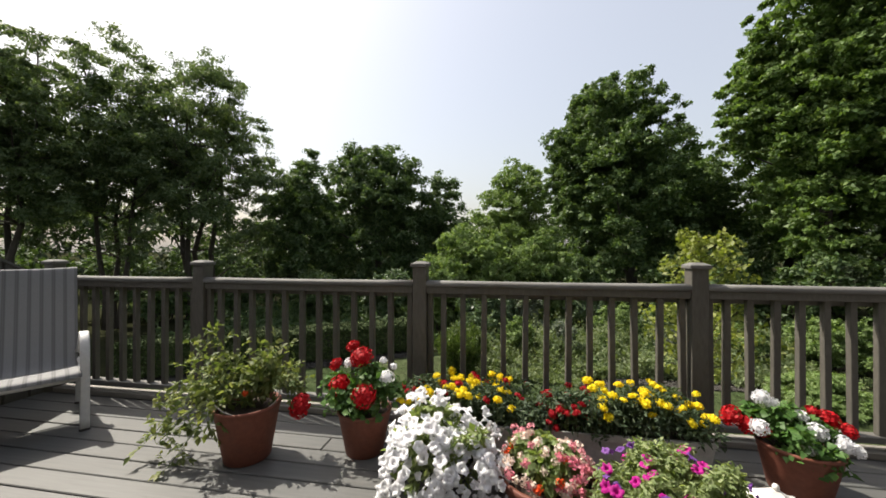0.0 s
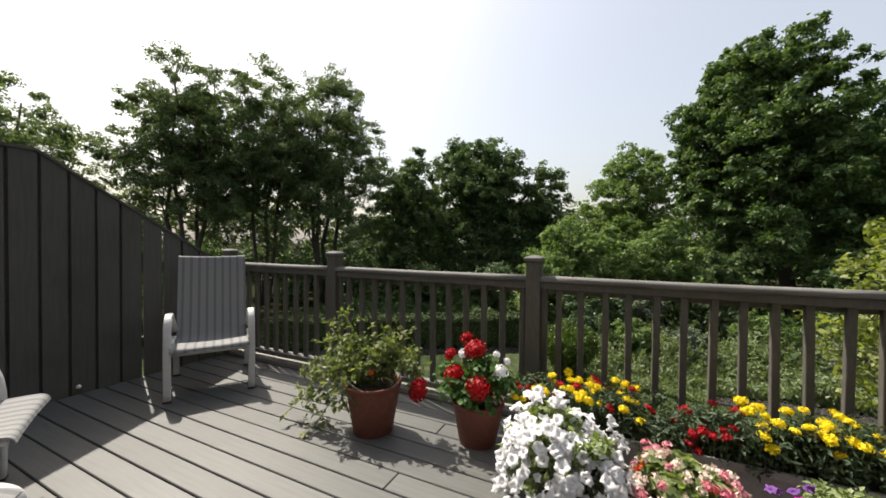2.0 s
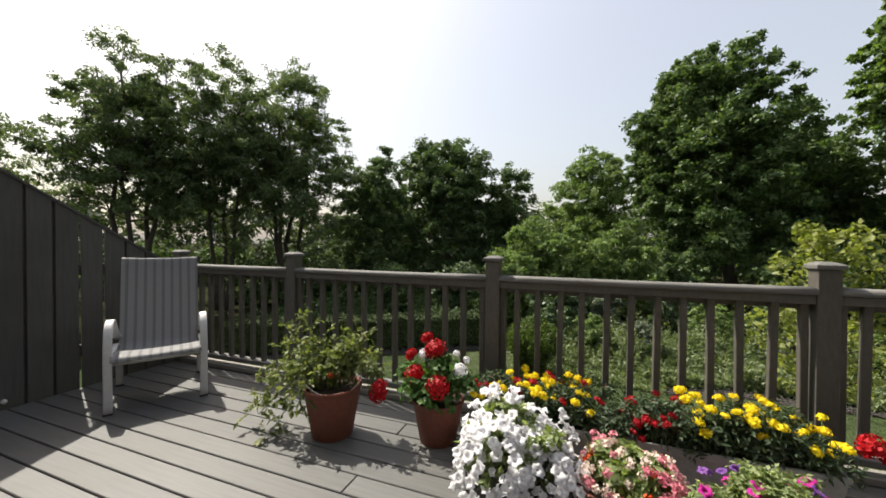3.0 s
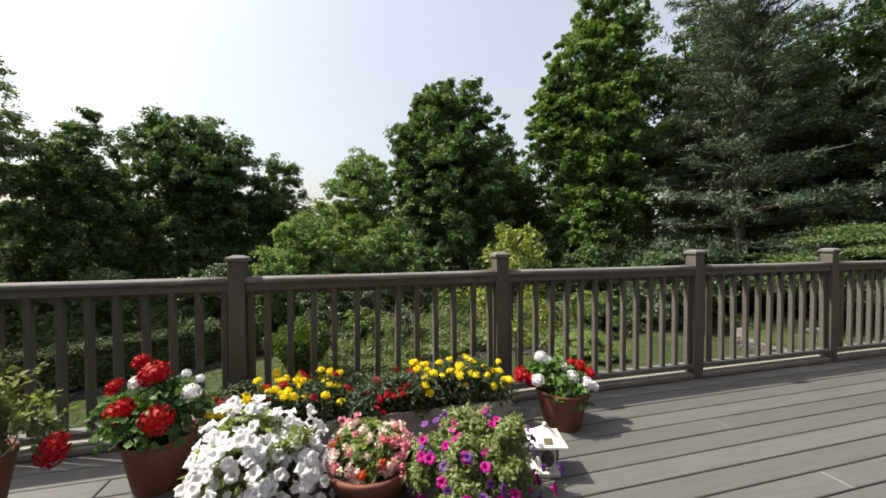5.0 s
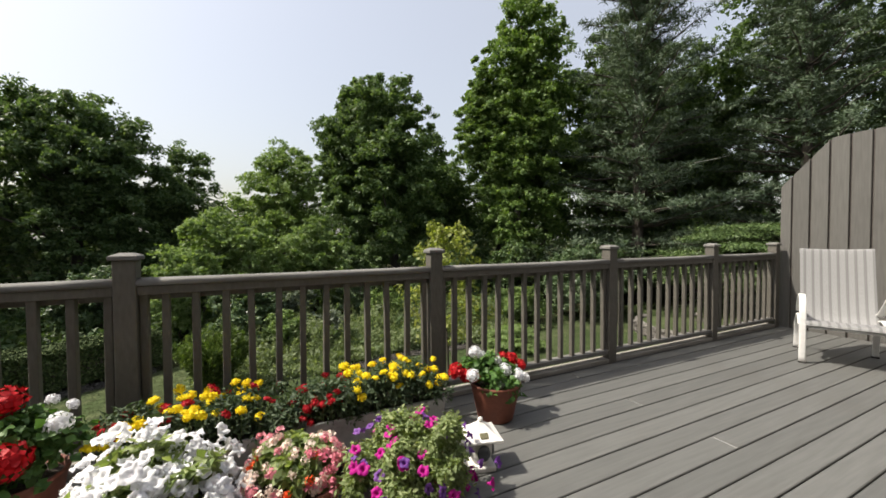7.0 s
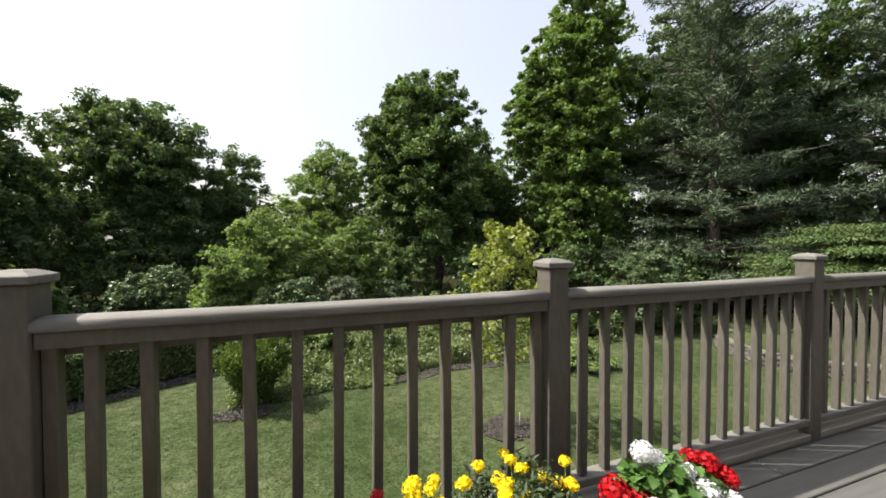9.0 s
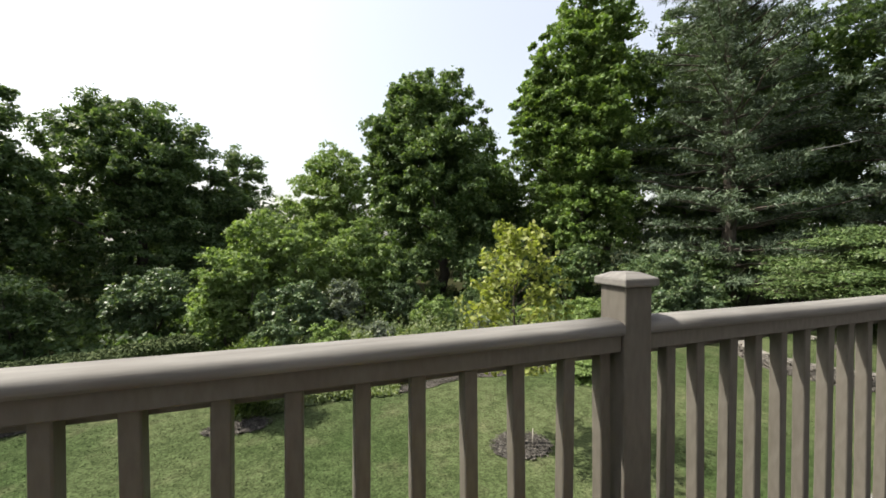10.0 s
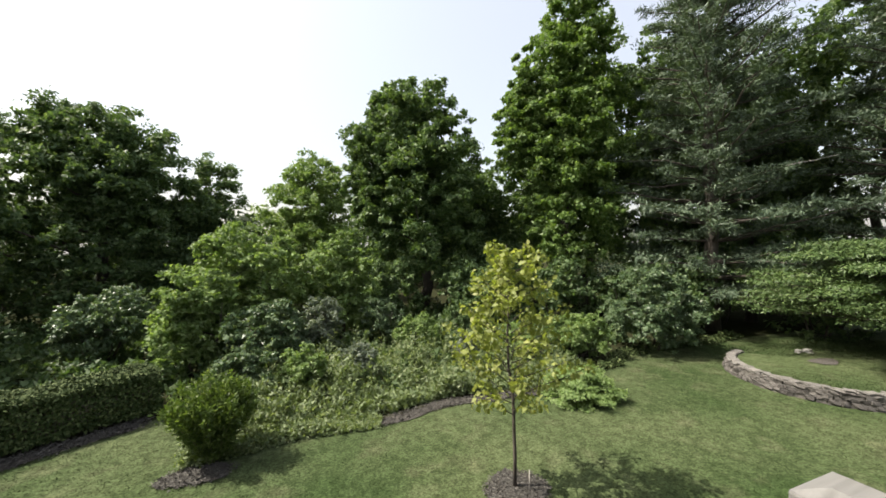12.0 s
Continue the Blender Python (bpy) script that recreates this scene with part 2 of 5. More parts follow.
P_WHITE = petal_material("petal_white", (0.76, 0.76, 0.80), (0.86, 0.86, 0.86), 0.35)
P_RED = petal_material("petal_red", (0.34, 0.003, 0.007), (0.48, 0.006, 0.011), 0.18)
P_CRIMSON = petal_material("petal_crimson", (0.30, 0.006, 0.014), (0.48, 0.012, 0.022))
P_YELLOW = petal_material("petal_yellow", (0.80, 0.60, 0.008), (0.88, 0.74, 0.02))
P_PINK = petal_material("petal_pink", (0.60, 0.12, 0.20), (0.80, 0.38, 0.42))
P_BLUSH = petal_material("petal_blush", (0.78, 0.60, 0.52), (0.80, 0.72, 0.62))
P_ORANGE = petal_material("petal_orange", (0.72, 0.07, 0.015), (0.80, 0.12, 0.03))
P_MAGENTA = petal_material("petal_magenta", (0.33, 0.006, 0.17), (0.48, 0.012, 0.26))
P_VIOLET = petal_material("petal_violet", (0.10, 0.025, 0.20), (0.22, 0.09, 0.33))
EYE_DARK = surface("flower_throat", (0.20, 0.17, 0.06), (0.30, 0.26, 0.10), 60, 8, 0.7)


# ---- building helpers ----
def part(name, mesh, material, parent=None, label=""):
    """Links a bmesh or a mesh as ONE object, under a thing or a part."""
    if isinstance(mesh, bmesh.types.BMesh):
        bm, mesh = mesh, bpy.data.meshes.new(name)
        bm.to_mesh(mesh)
        bm.free()
    if material is not None and not mesh.materials:
        mesh.materials.append(material)
    ob = new(name, mesh)
    ob.parent = parent
    if label:
        tagged(ob, label)
    return ob


def thing(name, at, label, category, group="", kind="", turn=0.0):
    e = new(name)
    e.empty_display_size = 0.1
    e.matrix_world = pose(*at, 0, 0, turn)
    return tagged(e, label, category, group, kind)


def add_box(bm, x0, x1, y0, y1, z0, z1, bevel=0.0, seg=1):
    got = bmesh.ops.create_cube(bm, size=1.0, matrix=Matrix.Translation(((x0 + x1) / 2, (y0 + y1) / 2, (z0 + z1) / 2)) @ Matrix.Diagonal((x1 - x0, y1 - y0, z1 - z0, 1)))
    if bevel:
        edges = list({e for v in got["verts"] for e in v.link_edges})
        bmesh.ops.bevel(bm, geom=edges, offset=bevel, segments=seg, affect="EDGES", profile=0.5)
    return bm


def box(x0, x1, y0, y1, z0, z1, bevel=0.0, seg=1):
    return add_box(bmesh.new(), x0, x1, y0, y1, z0, z1, bevel, seg)


def lathe(profile, n=32, at=(0, 0, 0), squash=1.0):
    bm = bmesh.new()
    rings = []
    for r, z in profile:
        rings.append([bm.verts.new((at[0] + r * math.cos(2 * math.pi * k / n), at[1] + r * squash * math.sin(2 * math.pi * k / n), at[2] + z)) for k in range(n)])
    for a, b in zip(rings, rings[1:]):
        for k in range(n):
            f = bm.faces.new((a[k], a[(k + 1) % n], b[(k + 1) % n], b[k]))
            f.smooth = True
    bm.faces.new(list(reversed(rings[0])))
    bm.faces.new(rings[-1])
    return bm


def add_tube(bm, pts, radii, n=7, flat=None):
    """A tapered tube along points; flat = (half width, half height) gives a bar instead."""
    pts = [Vector(p) for p in pts]
    rings = []
    side = None
    for i, p in enumerate(pts):
        d = (pts[min(i + 1, len(pts) - 1)] - pts[max(i - 1, 0)]).normalized()
        ref = Vector((0, 1, 0)) if flat else (Vector((1, 0, 0)) if abs(d.x) < 0.8 else Vector((0, 1, 0)))
        side = (ref - d * ref.dot(d)).normalized()
        up = d.cross(side)
        ring = []
        for k in range(n):
            a = 2 * math.pi * k / n
            if flat:
                c, s = math.cos(a), math.sin(a)
                c, s = math.copysign(abs(c) ** 0.4, c) * flat[0], math.copysign(abs(s) ** 0.4, s) * flat[1]
                ring.append(bm.verts.new(p + side * c + up * s))
            else:
                ring.append(bm.verts.new(p + (side * math.cos(a) + up * math.sin(a)) * radii[i]))
        rings.append(ring)
    for a, b in zip(rings, rings[1:]):
        for k in range(n):
            f = bm.faces.new((a[k], a[(k + 1) % n], b[(k + 1) % n], b[k]))
            f.smooth = True
    bm.faces.new(list(reversed(rings[0])))
    bm.faces.new(rings[-1])
    return bm


def fast_mesh(name, verts, tris):
    me = bpy.data.meshes.new(name)
    me.vertices.add(len(verts))
    me.vertices.foreach_set("co", np.asarray(verts, np.float32).ravel())
    me.loops.add(len(tris) * 3)
    me.loops.foreach_set("vertex_index", np.asarray(tris, np.int32).ravel())
    me.polygons.add(len(tris))
    me.polygons.foreach_set("loop_start", np.arange(0, len(tris) * 3, 3, dtype=np.int32))
    me.update(calc_edges=True)
    me.validate()
    return me


def unit(a):
    return a / np.maximum(np.linalg.norm(a, axis=-1, keepdims=True), 1e-9)


def leaf_mesh(name, pos, axis, nrm, length, width, fold=0.18, small=False):
    """Folded leaves: base, two shoulders and a tip, two triangles each; small ones are one triangle."""
    axis = unit(axis)
    side = unit(np.cross(axis, nrm))
    up = np.cross(side, axis)
    L, W = np.reshape(length, (-1, 1)), np.reshape(width, (-1, 1))
    if small:
        v = np.stack([pos + side * W * 0.5, pos + axis * L - up * L * 0.1, pos - side * W * 0.5 + axis * L * 0.12], 1).reshape(-1, 3)
        return fast_mesh(name, v, np.arange(len(v)).reshape(-1, 3))
    mid = pos + axis * L * 0.45 + up * W * fold
    v = np.stack([pos, mid + side * W * 0.5, pos + axis * L - up * L * 0.12, mid - side * W * 0.5], 1).reshape(-1, 3)
    b = np.arange(len(pos))[:, None] * 4
    t = np.concatenate([b + [[0, 1, 2]], b + [[0, 2, 3]]], 1).reshape(-1, 3)
    return fast_mesh(name, v, t)


def clump_leaves(rng, clumps, per, length, width, upness=0.5, hollow=0.5, droop=0.3, low=-0.5, loose=False):
    """Leaf positions, axes and normals over a list of clumps (x, y, z, rx, ry, rz)."""
    c = np.repeat(np.asarray(clumps, float), per, 0)
    n = len(c)
    d = unit(rng.normal(size=(n, 3)))
    d[:, 2] = np.where(d[:, 2] < low, -d[:, 2], d[:, 2])
    r = hollow + (1.08 - hollow) * rng.random((n, 1)) ** 0.7
    if loose:
        r = np.minimum(np.abs(rng.normal(size=(n, 1))) * 0.42 + 0.35, 1.35)
    pos = c[:, :3] + d * r * c[:, 3:]
    nrm = unit(d * 0.7 + rng.normal(size=(n, 3)) * 0.55 + np.array([0, 0, upness]))
    ax = unit(rng.normal(size=(n, 3)) + d * 0.5 - np.array([0, 0, droop]))
    ax = unit(ax - nrm * (ax * nrm).sum(-1, keepdims=True))
    s = 0.65 + 0.7 * rng.random(n)
    return pos, ax, nrm, length * s, width * s


def crown_clumps(rng, centre, radii, n, size, taper=0.0, shell=0.45, low=-0.8):
    """Clumps spread over an ellipsoid; taper narrows it towards the top."""
    out = []
    n = int(n * 3.7)
    while len(out) < n:
        d = unit(rng.normal(size=3))
        if d[2] < low:
            continue
        r = (shell + (1.04 - shell) * rng.random()) if len(out) > n * 0.25 else rng.random() * 0.6
        p = d * r
        k = 1 - taper * (p[2] + 1) / 2
        s = size * 0.58 * (0.55 + 0.8 * rng.random())
        e = 0.75 + 0.5 * rng.random(3)
        out.append((centre[0] + p[0] * radii[0] * k, centre[1] + p[1] * radii[1] * k, centre[2] + p[2] * radii[2], s * e[0], s * e[1], s * 0.85 * e[2]))
    return out


def wobbly(rng, a, b, n, amp):
    a, b = np.array(a, float), np.array(b, float)
    pts = [a + (b - a) * k / n + rng.normal(size=3) * amp * (0 < k < n) for k in range(n + 1)]
    return [tuple(p) for p in pts]


def trunk_mesh(rng, base, top, r0, clumps, limbs, stems=1, spread=0.0):
    bm = bmesh.new()
    base, top = np.array(base, float), np.array(top, float)
    for s in range(stems):
        a = 2 * math.pi * s / max(stems, 1) + rng.random()
        off = np.array([math.cos(a), math.sin(a), 0]) * spread
        t = top + off * 2.2
        pts = wobbly(rng, base + off * 0.5 - np.array([0, 0, 0.1]), t, 7, r0 * 0.9)
        add_tube(bm, pts, [r0 * (1.25 if k == 0 else 1.0) * (1 - 0.85 * k / 7) for k in range(8)], 8)
        some = rng.choice(len(clumps), min(limbs, len(clumps)), replace=False)
        for i in some:
            c = np.array(clumps[i][:3])
            k = int(np.clip(np.argmin([abs(p[2] - (c[2] - 0.35 * np.hypot(*(c[:2] - base[:2])))) for p in pts]), 1, 6))
            add_tube(bm, wobbly(rng, pts[k], c, 4, r0 * 0.6), [r0 * 0.42 * (1 - 0.17 * j) * (1 - 0.08 * k) for j in range(5)], 5)
    return bm


def make_tree(name, seed, base, label, clumps, per, leaf, material, r0, top, limbs=14, stems=1, spread=0.0, category="tree", upness=0.28, hollow=0.35, droop=0.3, group="", fold=0.18, low=-0.6, sprays=7, low_at=None):
    rng = np.random.default_rng(seed)
    t = thing(name, (0, 0, 0), label, category, group)
    t.matrix_world = pose(*base)
    off = np.array(base, float)
    local = [(c[0] - off[0], c[1] - off[1], c[2] - off[2], *c[3:]) for c in clumps]
    part("trunk", trunk_mesh(rng, (0, 0, 0), np.array(top, float) - off, r0, local, limbs, stems, spread), BARK, t)
    # each clump breaks up into small flat sprays
    big = np.repeat(np.array(local), sprays, 0)
    d = unit(rng.normal(size=(len(big), 3)))
    d[:, 2] = np.where(d[:, 2] < -0.4, -d[:, 2], d[:, 2])
    k = rng.uniform(0.35, 0.62, (len(big), 1))
    at = big[:, :3] + d * big[:, 3:] * rng.uniform(0.35, 1.15, (len(big), 1))
    if low_at is not None:
        at[:, 2] = np.maximum(at[:, 2], low_at)
    local = np.concatenate([at, big[:, 3:] * k * np.array([1, 1, 0.85])], 1)
    per = max(8, int(per * 0.58 / sprays))
    pos, ax, nrm, L, W = clump_leaves(rng, local, int(per * 0.86), leaf[0] * 0.72, leaf[1] * 0.86, upness, hollow, droop, low, True)
    part("crown", leaf_mesh("crown", pos, ax, nrm, L, W, fold, True), material, t)
    return t


def smooth_path(pts, n=4):
    """Points rounded off by a Catmull-Rom run."""
    P = [Vector(p) for p in pts]
    P = [P[0] * 2 - P[1]] + P + [P[-1] * 2 - P[-2]]
    out = []
    for i in range(1, len(P) - 2):
        for k in range(n):
            t = k / n
            a, b, c, d = P[i - 1], P[i], P[i + 1], P[i + 2]
            out.append(0.5 * ((2 * b) + (c - a) * t + (2 * a - 5 * b + 4 * c - d) * t * t + (3 * b - a - 3 * c + d) * t ** 3))
    out.append(P[-2])
    return out


# ---- ground and garden floor ----
def sheet(points, z):
    bm = bmesh.new()
    bm.faces.new([bm.verts.new((x, y, z)) for x, y in points])
    return bm


ground = part("ground", sheet([(-900, -900), (900, -900), (900, 900), (-900, 900)], G - 0.02), WOODLAND)
tagged(ground, "dark woodland soil reaching to the horizon", "ground", kind="structure")


def lawn_edge(x):
    """How far out the lawn reaches, to the beds and the woods."""
    if x < -1.6:
        return 13.7 + (x + 2.6) * 0.62
    if x < -1.1:
        return 14.32 - (x + 1.6) * 5.9
    if x < 7:
        return 11.35 + 0.07 * (x + 1) + 0.12 * math.sin(x * 1.7)
    if x < 14:
        return 11.5 + (x - 7) * 0.30 + 0.15 * math.sin(x * 2.1)
    return 13.5 + 0.1 * math.sin(x)


xs = [-16 + 0.4 * k for k in range(121)]
lawn = part("lawn", sheet([(-16, -1), (32, -1)] + [(x, lawn_edge(x)) for x in reversed(xs)], G), LAWN)
tagged(lawn, "mown green lawn with dry patches and soft edges", "lawn", kind="structure")

rng = np.random.default_rng(5)
gx, gy = rng.uniform(-6, 19, 210000), rng.uniform(3.6, 14.2, 210000)
edge = np.array([lawn_edge(x) for x in gx])
ok = gy < edge + rng.normal(size=len(gx)) * 0.08
gp = np.stack([gx[ok], gy[ok], np.full(ok.sum(), G)], 1)
ga = unit(np.stack([rng.normal(size=len(gp)), rng.normal(size=len(gp)), np.full(len(gp), 0.7)], 1))
gn = unit(rng.normal(size=gp.shape) * 0.5 + np.array([0, 0, 0.9]))
blades = part("grass", leaf_mesh("grass", gp, ga, gn, rng.uniform(0.014, 0.036, len(gp)), np.full(len(gp), 0.014), 0.1, True), LAWN)
tagged(blades, "short blades of mown lawn grass", "grass", kind="stuff")


# ---- the deck ----
DX0, DX1, DY0, RY = -3.36, 7.02, -0.95, 3.40
deck = tagged(new("floor"), "grey-brown stained timber deck of long narrow boards", "deck", kind="structure")
# unseen sheet added below the boards to close the gaps and keep them dark
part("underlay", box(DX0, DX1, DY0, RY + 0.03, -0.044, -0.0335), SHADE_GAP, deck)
rim = part("rim_board", box(DX0, DX1, RY + 0.03, RY + 0.07, -0.30, -0.032), RAIL_LONG, deck)
for x in (-3.2, -1.83, 0.0, 1.83, 3.70, 5.48, 6.9):
    part("joist", box(x - 0.02, x + 0.02, DY0, RY + 0.03, -0.27, -0.046), SHADE_GAP, deck)
for x in (-3.2, 0.0, 3.70, 6.9):
    part("support_post", box(x - 0.07, x + 0.07, 2.9, 3.04, G - 0.1, -0.27), RAIL, deck)

# Unseen wall behind the viewer, made tall to hold back sky light.
house = part("wall_house", box(DX0 - 0.2, DX1 + 0.3, DY0 - 0.2, DY0 - 0.004, G - 0.1, 7.0), HOUSE)
tagged(house, "unseen plain taupe wall closing off the deck's house side", "wall", kind="structure")


# ---- privacy walls of upright boards ----
def board_wall(name, x, face, y_end, step, height, label, gap, open_seams=(), first=0.0):
    """face: +1 when the boarded side looks towards +x. height(y) is the top line."""
    w = tagged(new(name), label, "wall", kind="structure")
    y, k = y_end, 0
    rng2 = random.Random(name)
    while y > DY0 + 0.02:
        y0 = max(y - (step if k or not first else first), DY0)
        bm = bmesh.new()
        a, b = y0 + gap / 2, y - gap / 2
        t0, t1 = x - face * 0.0, x - face * 0.022
        dz = rng2.uniform(-0.001, 0.001)
        vs = [bm.verts.new(p) for p in ((t0 + dz, a, -0.03), (t0 + dz, b, -0.03), (t0 + dz, b, height(b)), (t0 + dz, a, height(a)),
                                        (t1, a, -0.03), (t1, b, -0.03), (t1, b, height(b)), (t1, a, height(a)))]
        for q in ((0, 1, 2, 3), (7, 6, 5, 4), (0, 4, 5, 1), (1, 5, 6, 2), (2, 6, 7, 3), (3, 7, 4, 0)):
            bm.faces.new([vs[i] for i in q])
        bmesh.ops.recalc_face_normals(bm, faces=bm.faces)
        bmesh.ops.bevel(bm, geom=[e for e in bm.edges if abs(e.verts[0].co.z - e.verts[1].co.z) > 0.5], offset=0.004, segments=1, affect="EDGES")
        part("board", bm, SIDING, w)
        if k not in open_seams and y0 > DY0 + 0.05:
            # strip added behind the seam so that its gap stays dark
            p0, p1 = sorted((x - face * 0.024, x - face * 0.034))
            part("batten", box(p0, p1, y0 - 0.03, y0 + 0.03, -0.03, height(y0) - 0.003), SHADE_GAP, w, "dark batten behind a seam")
        y, k = y0, k + 1
    return w


def left_top(y):
    return 1.905 if y < 1.94 else 1.905 - (y - 1.94) * 0.652


def right_top(y):
    return 2.48 if y < 2.88 else 2.48 - (y - 2.88) * 1.12


LWX, RWX = -3.42, 7.06
left_wall = board_wall("wall_left", LWX, 1, RY + 0.045, 0.165, left_top, "dark taupe board privacy wall with a sloping top", 0.018, (3, 4))
right_wall = board_wall("wall_right", RWX, -1, RY - 0.005, 0.1795, right_top, "sunlit taupe board privacy wall with a clipped corner", 0.022, (), 0.130)


def wall_cap(w, x, face, y_end, height, knee, cap=True):
    """A thin board along the top, and rails behind the boards."""
    if cap:
        pts = [(DY0, height(DY0)), (knee, height(knee)), (y_end, height(y_end))]
        bm = bmesh.new()
        lo, hi = (x - face * 0.05, x + face * 0.012)
        rows = [[bm.verts.new((xx, y, z + dz)) for xx, dz in ((lo, 0.002), (hi, 0.002), (hi, 0.024), (lo, 0.024))] for y, z in pts]
        for a, b in zip(rows, rows[1:]):
            for k in range(4):
                bm.faces.new((a[k], a[(k + 1) % 4], b[(k + 1) % 4], b[k]))
        bm.faces.new(rows[0]), bm.faces.new(list(reversed(rows[-1])))
        bmesh.ops.recalc_face_normals(bm, faces=bm.faces)
        part("cap_board", bm, SIDING, w)
    for z in (0.25, 0.95):
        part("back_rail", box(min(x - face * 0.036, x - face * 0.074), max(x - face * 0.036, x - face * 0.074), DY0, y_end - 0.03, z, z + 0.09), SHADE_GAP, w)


wall_cap(left_wall, LWX, 1, RY + 0.045, left_top, 1.94)
wall_cap(right_wall, RWX, -1, RY - 0.02, right_top, 2.88, False)


tagged(part("wall_knob", lathe([(0.004, 0), (0.012, 0.002), (0.018, 0.012), (0.016, 0.022), (0.008, 0.028), (0.002, 0.029)], 14), CERAMIC), "small white round cap at the foot of the board wall", "cap").matrix_world = pose(LWX, 2.17, 0.045, 0, 90, 0)


# ---- the railing ----
railing = tagged(new("railing"), "taupe stained wooden deck railing with capped square posts", "railing")
RZ = 1.018          # top of the handrail
POSTS = (-3.335, -1.83, 0.0, 1.83, 3.73, 5.47, 6.93)

pm = bmesh.new()
add_box(pm, -0.050, 0.050, -0.050, 0.050, -0.28, 1.118, 0.006, 2)
post_mesh = bpy.data.meshes.new("post")
pm.to_mesh(post_mesh)
pm.free()
post_mesh.materials.append(RAIL)

cm = bmesh.new()
add_box(cm, -0.064, 0.064, -0.064, 0.064, 1.118, 1.142, 0.005, 2)
q = bmesh.ops.create_cone(cm, cap_ends=True, segments=4, radius1=0.088, radius2=0.040, depth=0.016, matrix=Matrix.Translation((0, 0, 1.1495)) @ Matrix.Rotation(radians(45), 4, "Z"))
cap_mesh = bpy.data.meshes.new("post_cap")
cm.to_mesh(cap_mesh)
cm.free()
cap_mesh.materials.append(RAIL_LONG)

for x in POSTS:
    p = part("post", post_mesh, None, railing)
    p.location = (x, RY, 0)
    c = part("post_cap", cap_mesh, None, p)

bal = box(-0.019, 0.019, -0.019, 0.019, 0.128, 0.985, 0.003)
bal_mesh = bpy.data.meshes.new("baluster")
bal.to_mesh(bal_mesh)
bal.free()
bal_mesh.materials.append(RAIL)


def handrail(x0, x1):
    """Rounded cap rail, swept along x."""
    prof = [(-0.047, RZ - 0.040), (-0.050, RZ - 0.030), (-0.049, RZ - 0.014), (-0.041, RZ - 0.005), (-0.02, RZ), (0.02, RZ), (0.041, RZ - 0.005), (0.049, RZ - 0.014), (0.050, RZ - 0.030), (0.047, RZ - 0.040)]
    bm = bmesh.new()
    n = 8
    rows = []
    for k in range(n + 1):
        x = x0 + (x1 - x0) * k / n
        sag = -0.004 * math.sin(math.pi * k / n)
        rows.append([bm.verts.new((x, RY + y, z + sag)) for y, z in prof])
    for a, b in zip(rows, rows[1:]):
        for k in range(len(prof)):
            f = bm.faces.new((a[k], a[(k + 1) % len(prof)], b[(k + 1) % len(prof)], b[k]))
            f.smooth = k not in (len(prof) - 1,)
    bm.faces.new(rows[0]), bm.faces.new(list(reversed(rows[-1])))
    bmesh.ops.recalc_face_normals(bm, faces=bm.faces)
    return bm


for a, b in zip(POSTS, POSTS[1:]):
    x0, x1 = a + 0.050, b - 0.050
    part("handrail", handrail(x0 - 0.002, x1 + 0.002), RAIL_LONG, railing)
    part("sub_rail", box(x0, x1, RY - 0.038, RY - 0.020, RZ - 0.092, RZ - 0.042, 0.003), RAIL, railing)
    part("sub_rail", box(x0, x1, RY + 0.020, RY + 0.038, RZ - 0.125, RZ - 0.042, 0.003), RAIL, railing)
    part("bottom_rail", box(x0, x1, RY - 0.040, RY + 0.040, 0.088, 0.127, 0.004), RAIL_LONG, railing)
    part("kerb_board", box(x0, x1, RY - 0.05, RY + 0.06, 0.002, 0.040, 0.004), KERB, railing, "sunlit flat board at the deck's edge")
    n = round((b - a - 0.25) / 0.1429)
    step = (b - a - 0.25) / n
    for k in range(-1, n + 1):
        o = part("baluster", bal_mesh, None, railing)
        o.location = (a + 0.168 + k * step if k >= 0 else a + 0.075, RY, 0)
        o.rotation_euler = (radians(rng.normal() * 0.25), radians(rng.normal() * 0.25), radians(rng.normal() * 2))


# ---- trees ----
R = np.random.default_rng

T = crown_clumps(R(11), (-25.4, 6.4, 3.6), (4.8, 4.8, 5.2), 80, 1.2, 0.2)
make_tree("locust_tree", 11, (-25.2, 7.2, G), "tall airy dark green locust tree at the wood's edge", T, 500, (0.22, 0.095), L_LOCUST, 0.22, (-25.2, 7.2, 7.5), 18, 2, 0.5, group="locust trees")
T = crown_clumps(R(12), (-20.2, 12.4, 5.4), (4.0, 4.0, 5.6), 100, 0.95, 0.2, 0.5)
make_tree("locust_tree", 12, (-20.2, 12.4, G), "tall airy many-stemmed locust tree with open crown", T, 470, (0.205, 0.090), L_LOCUST, 0.16, (-20.2, 12.4, 9.6), 16, 4, 0.7, group="locust trees")
T = crown_clumps(R(13), (-16.4, 18.4, 5.6), (4.8, 4.8, 6.2), 120, 1.0, 0.25, 0.5)
make_tree("locust_tree", 13, (-16.4, 18.4, G), "tall many-stemmed locust tree with open crown", T, 480, (0.205, 0.090), L_LOCUST, 0.17, (-16.4, 18.4, 10.5), 16, 4, 0.7, group="locust trees")
T = crown_clumps(R(14), (-18.6, 15.6, 6.0), (4.0, 4.0, 5.8), 80, 0.95, 0.2, 0.5)
make_tree("locust_tree", 14, (-18.6, 15.6, G), "slender locust tree filling the gap between its neighbours", T, 470, (0.205, 0.090), L_LOCUST, 0.13, (-18.6, 15.6, 10.0), 12, 3, 0.5, group="locust trees")

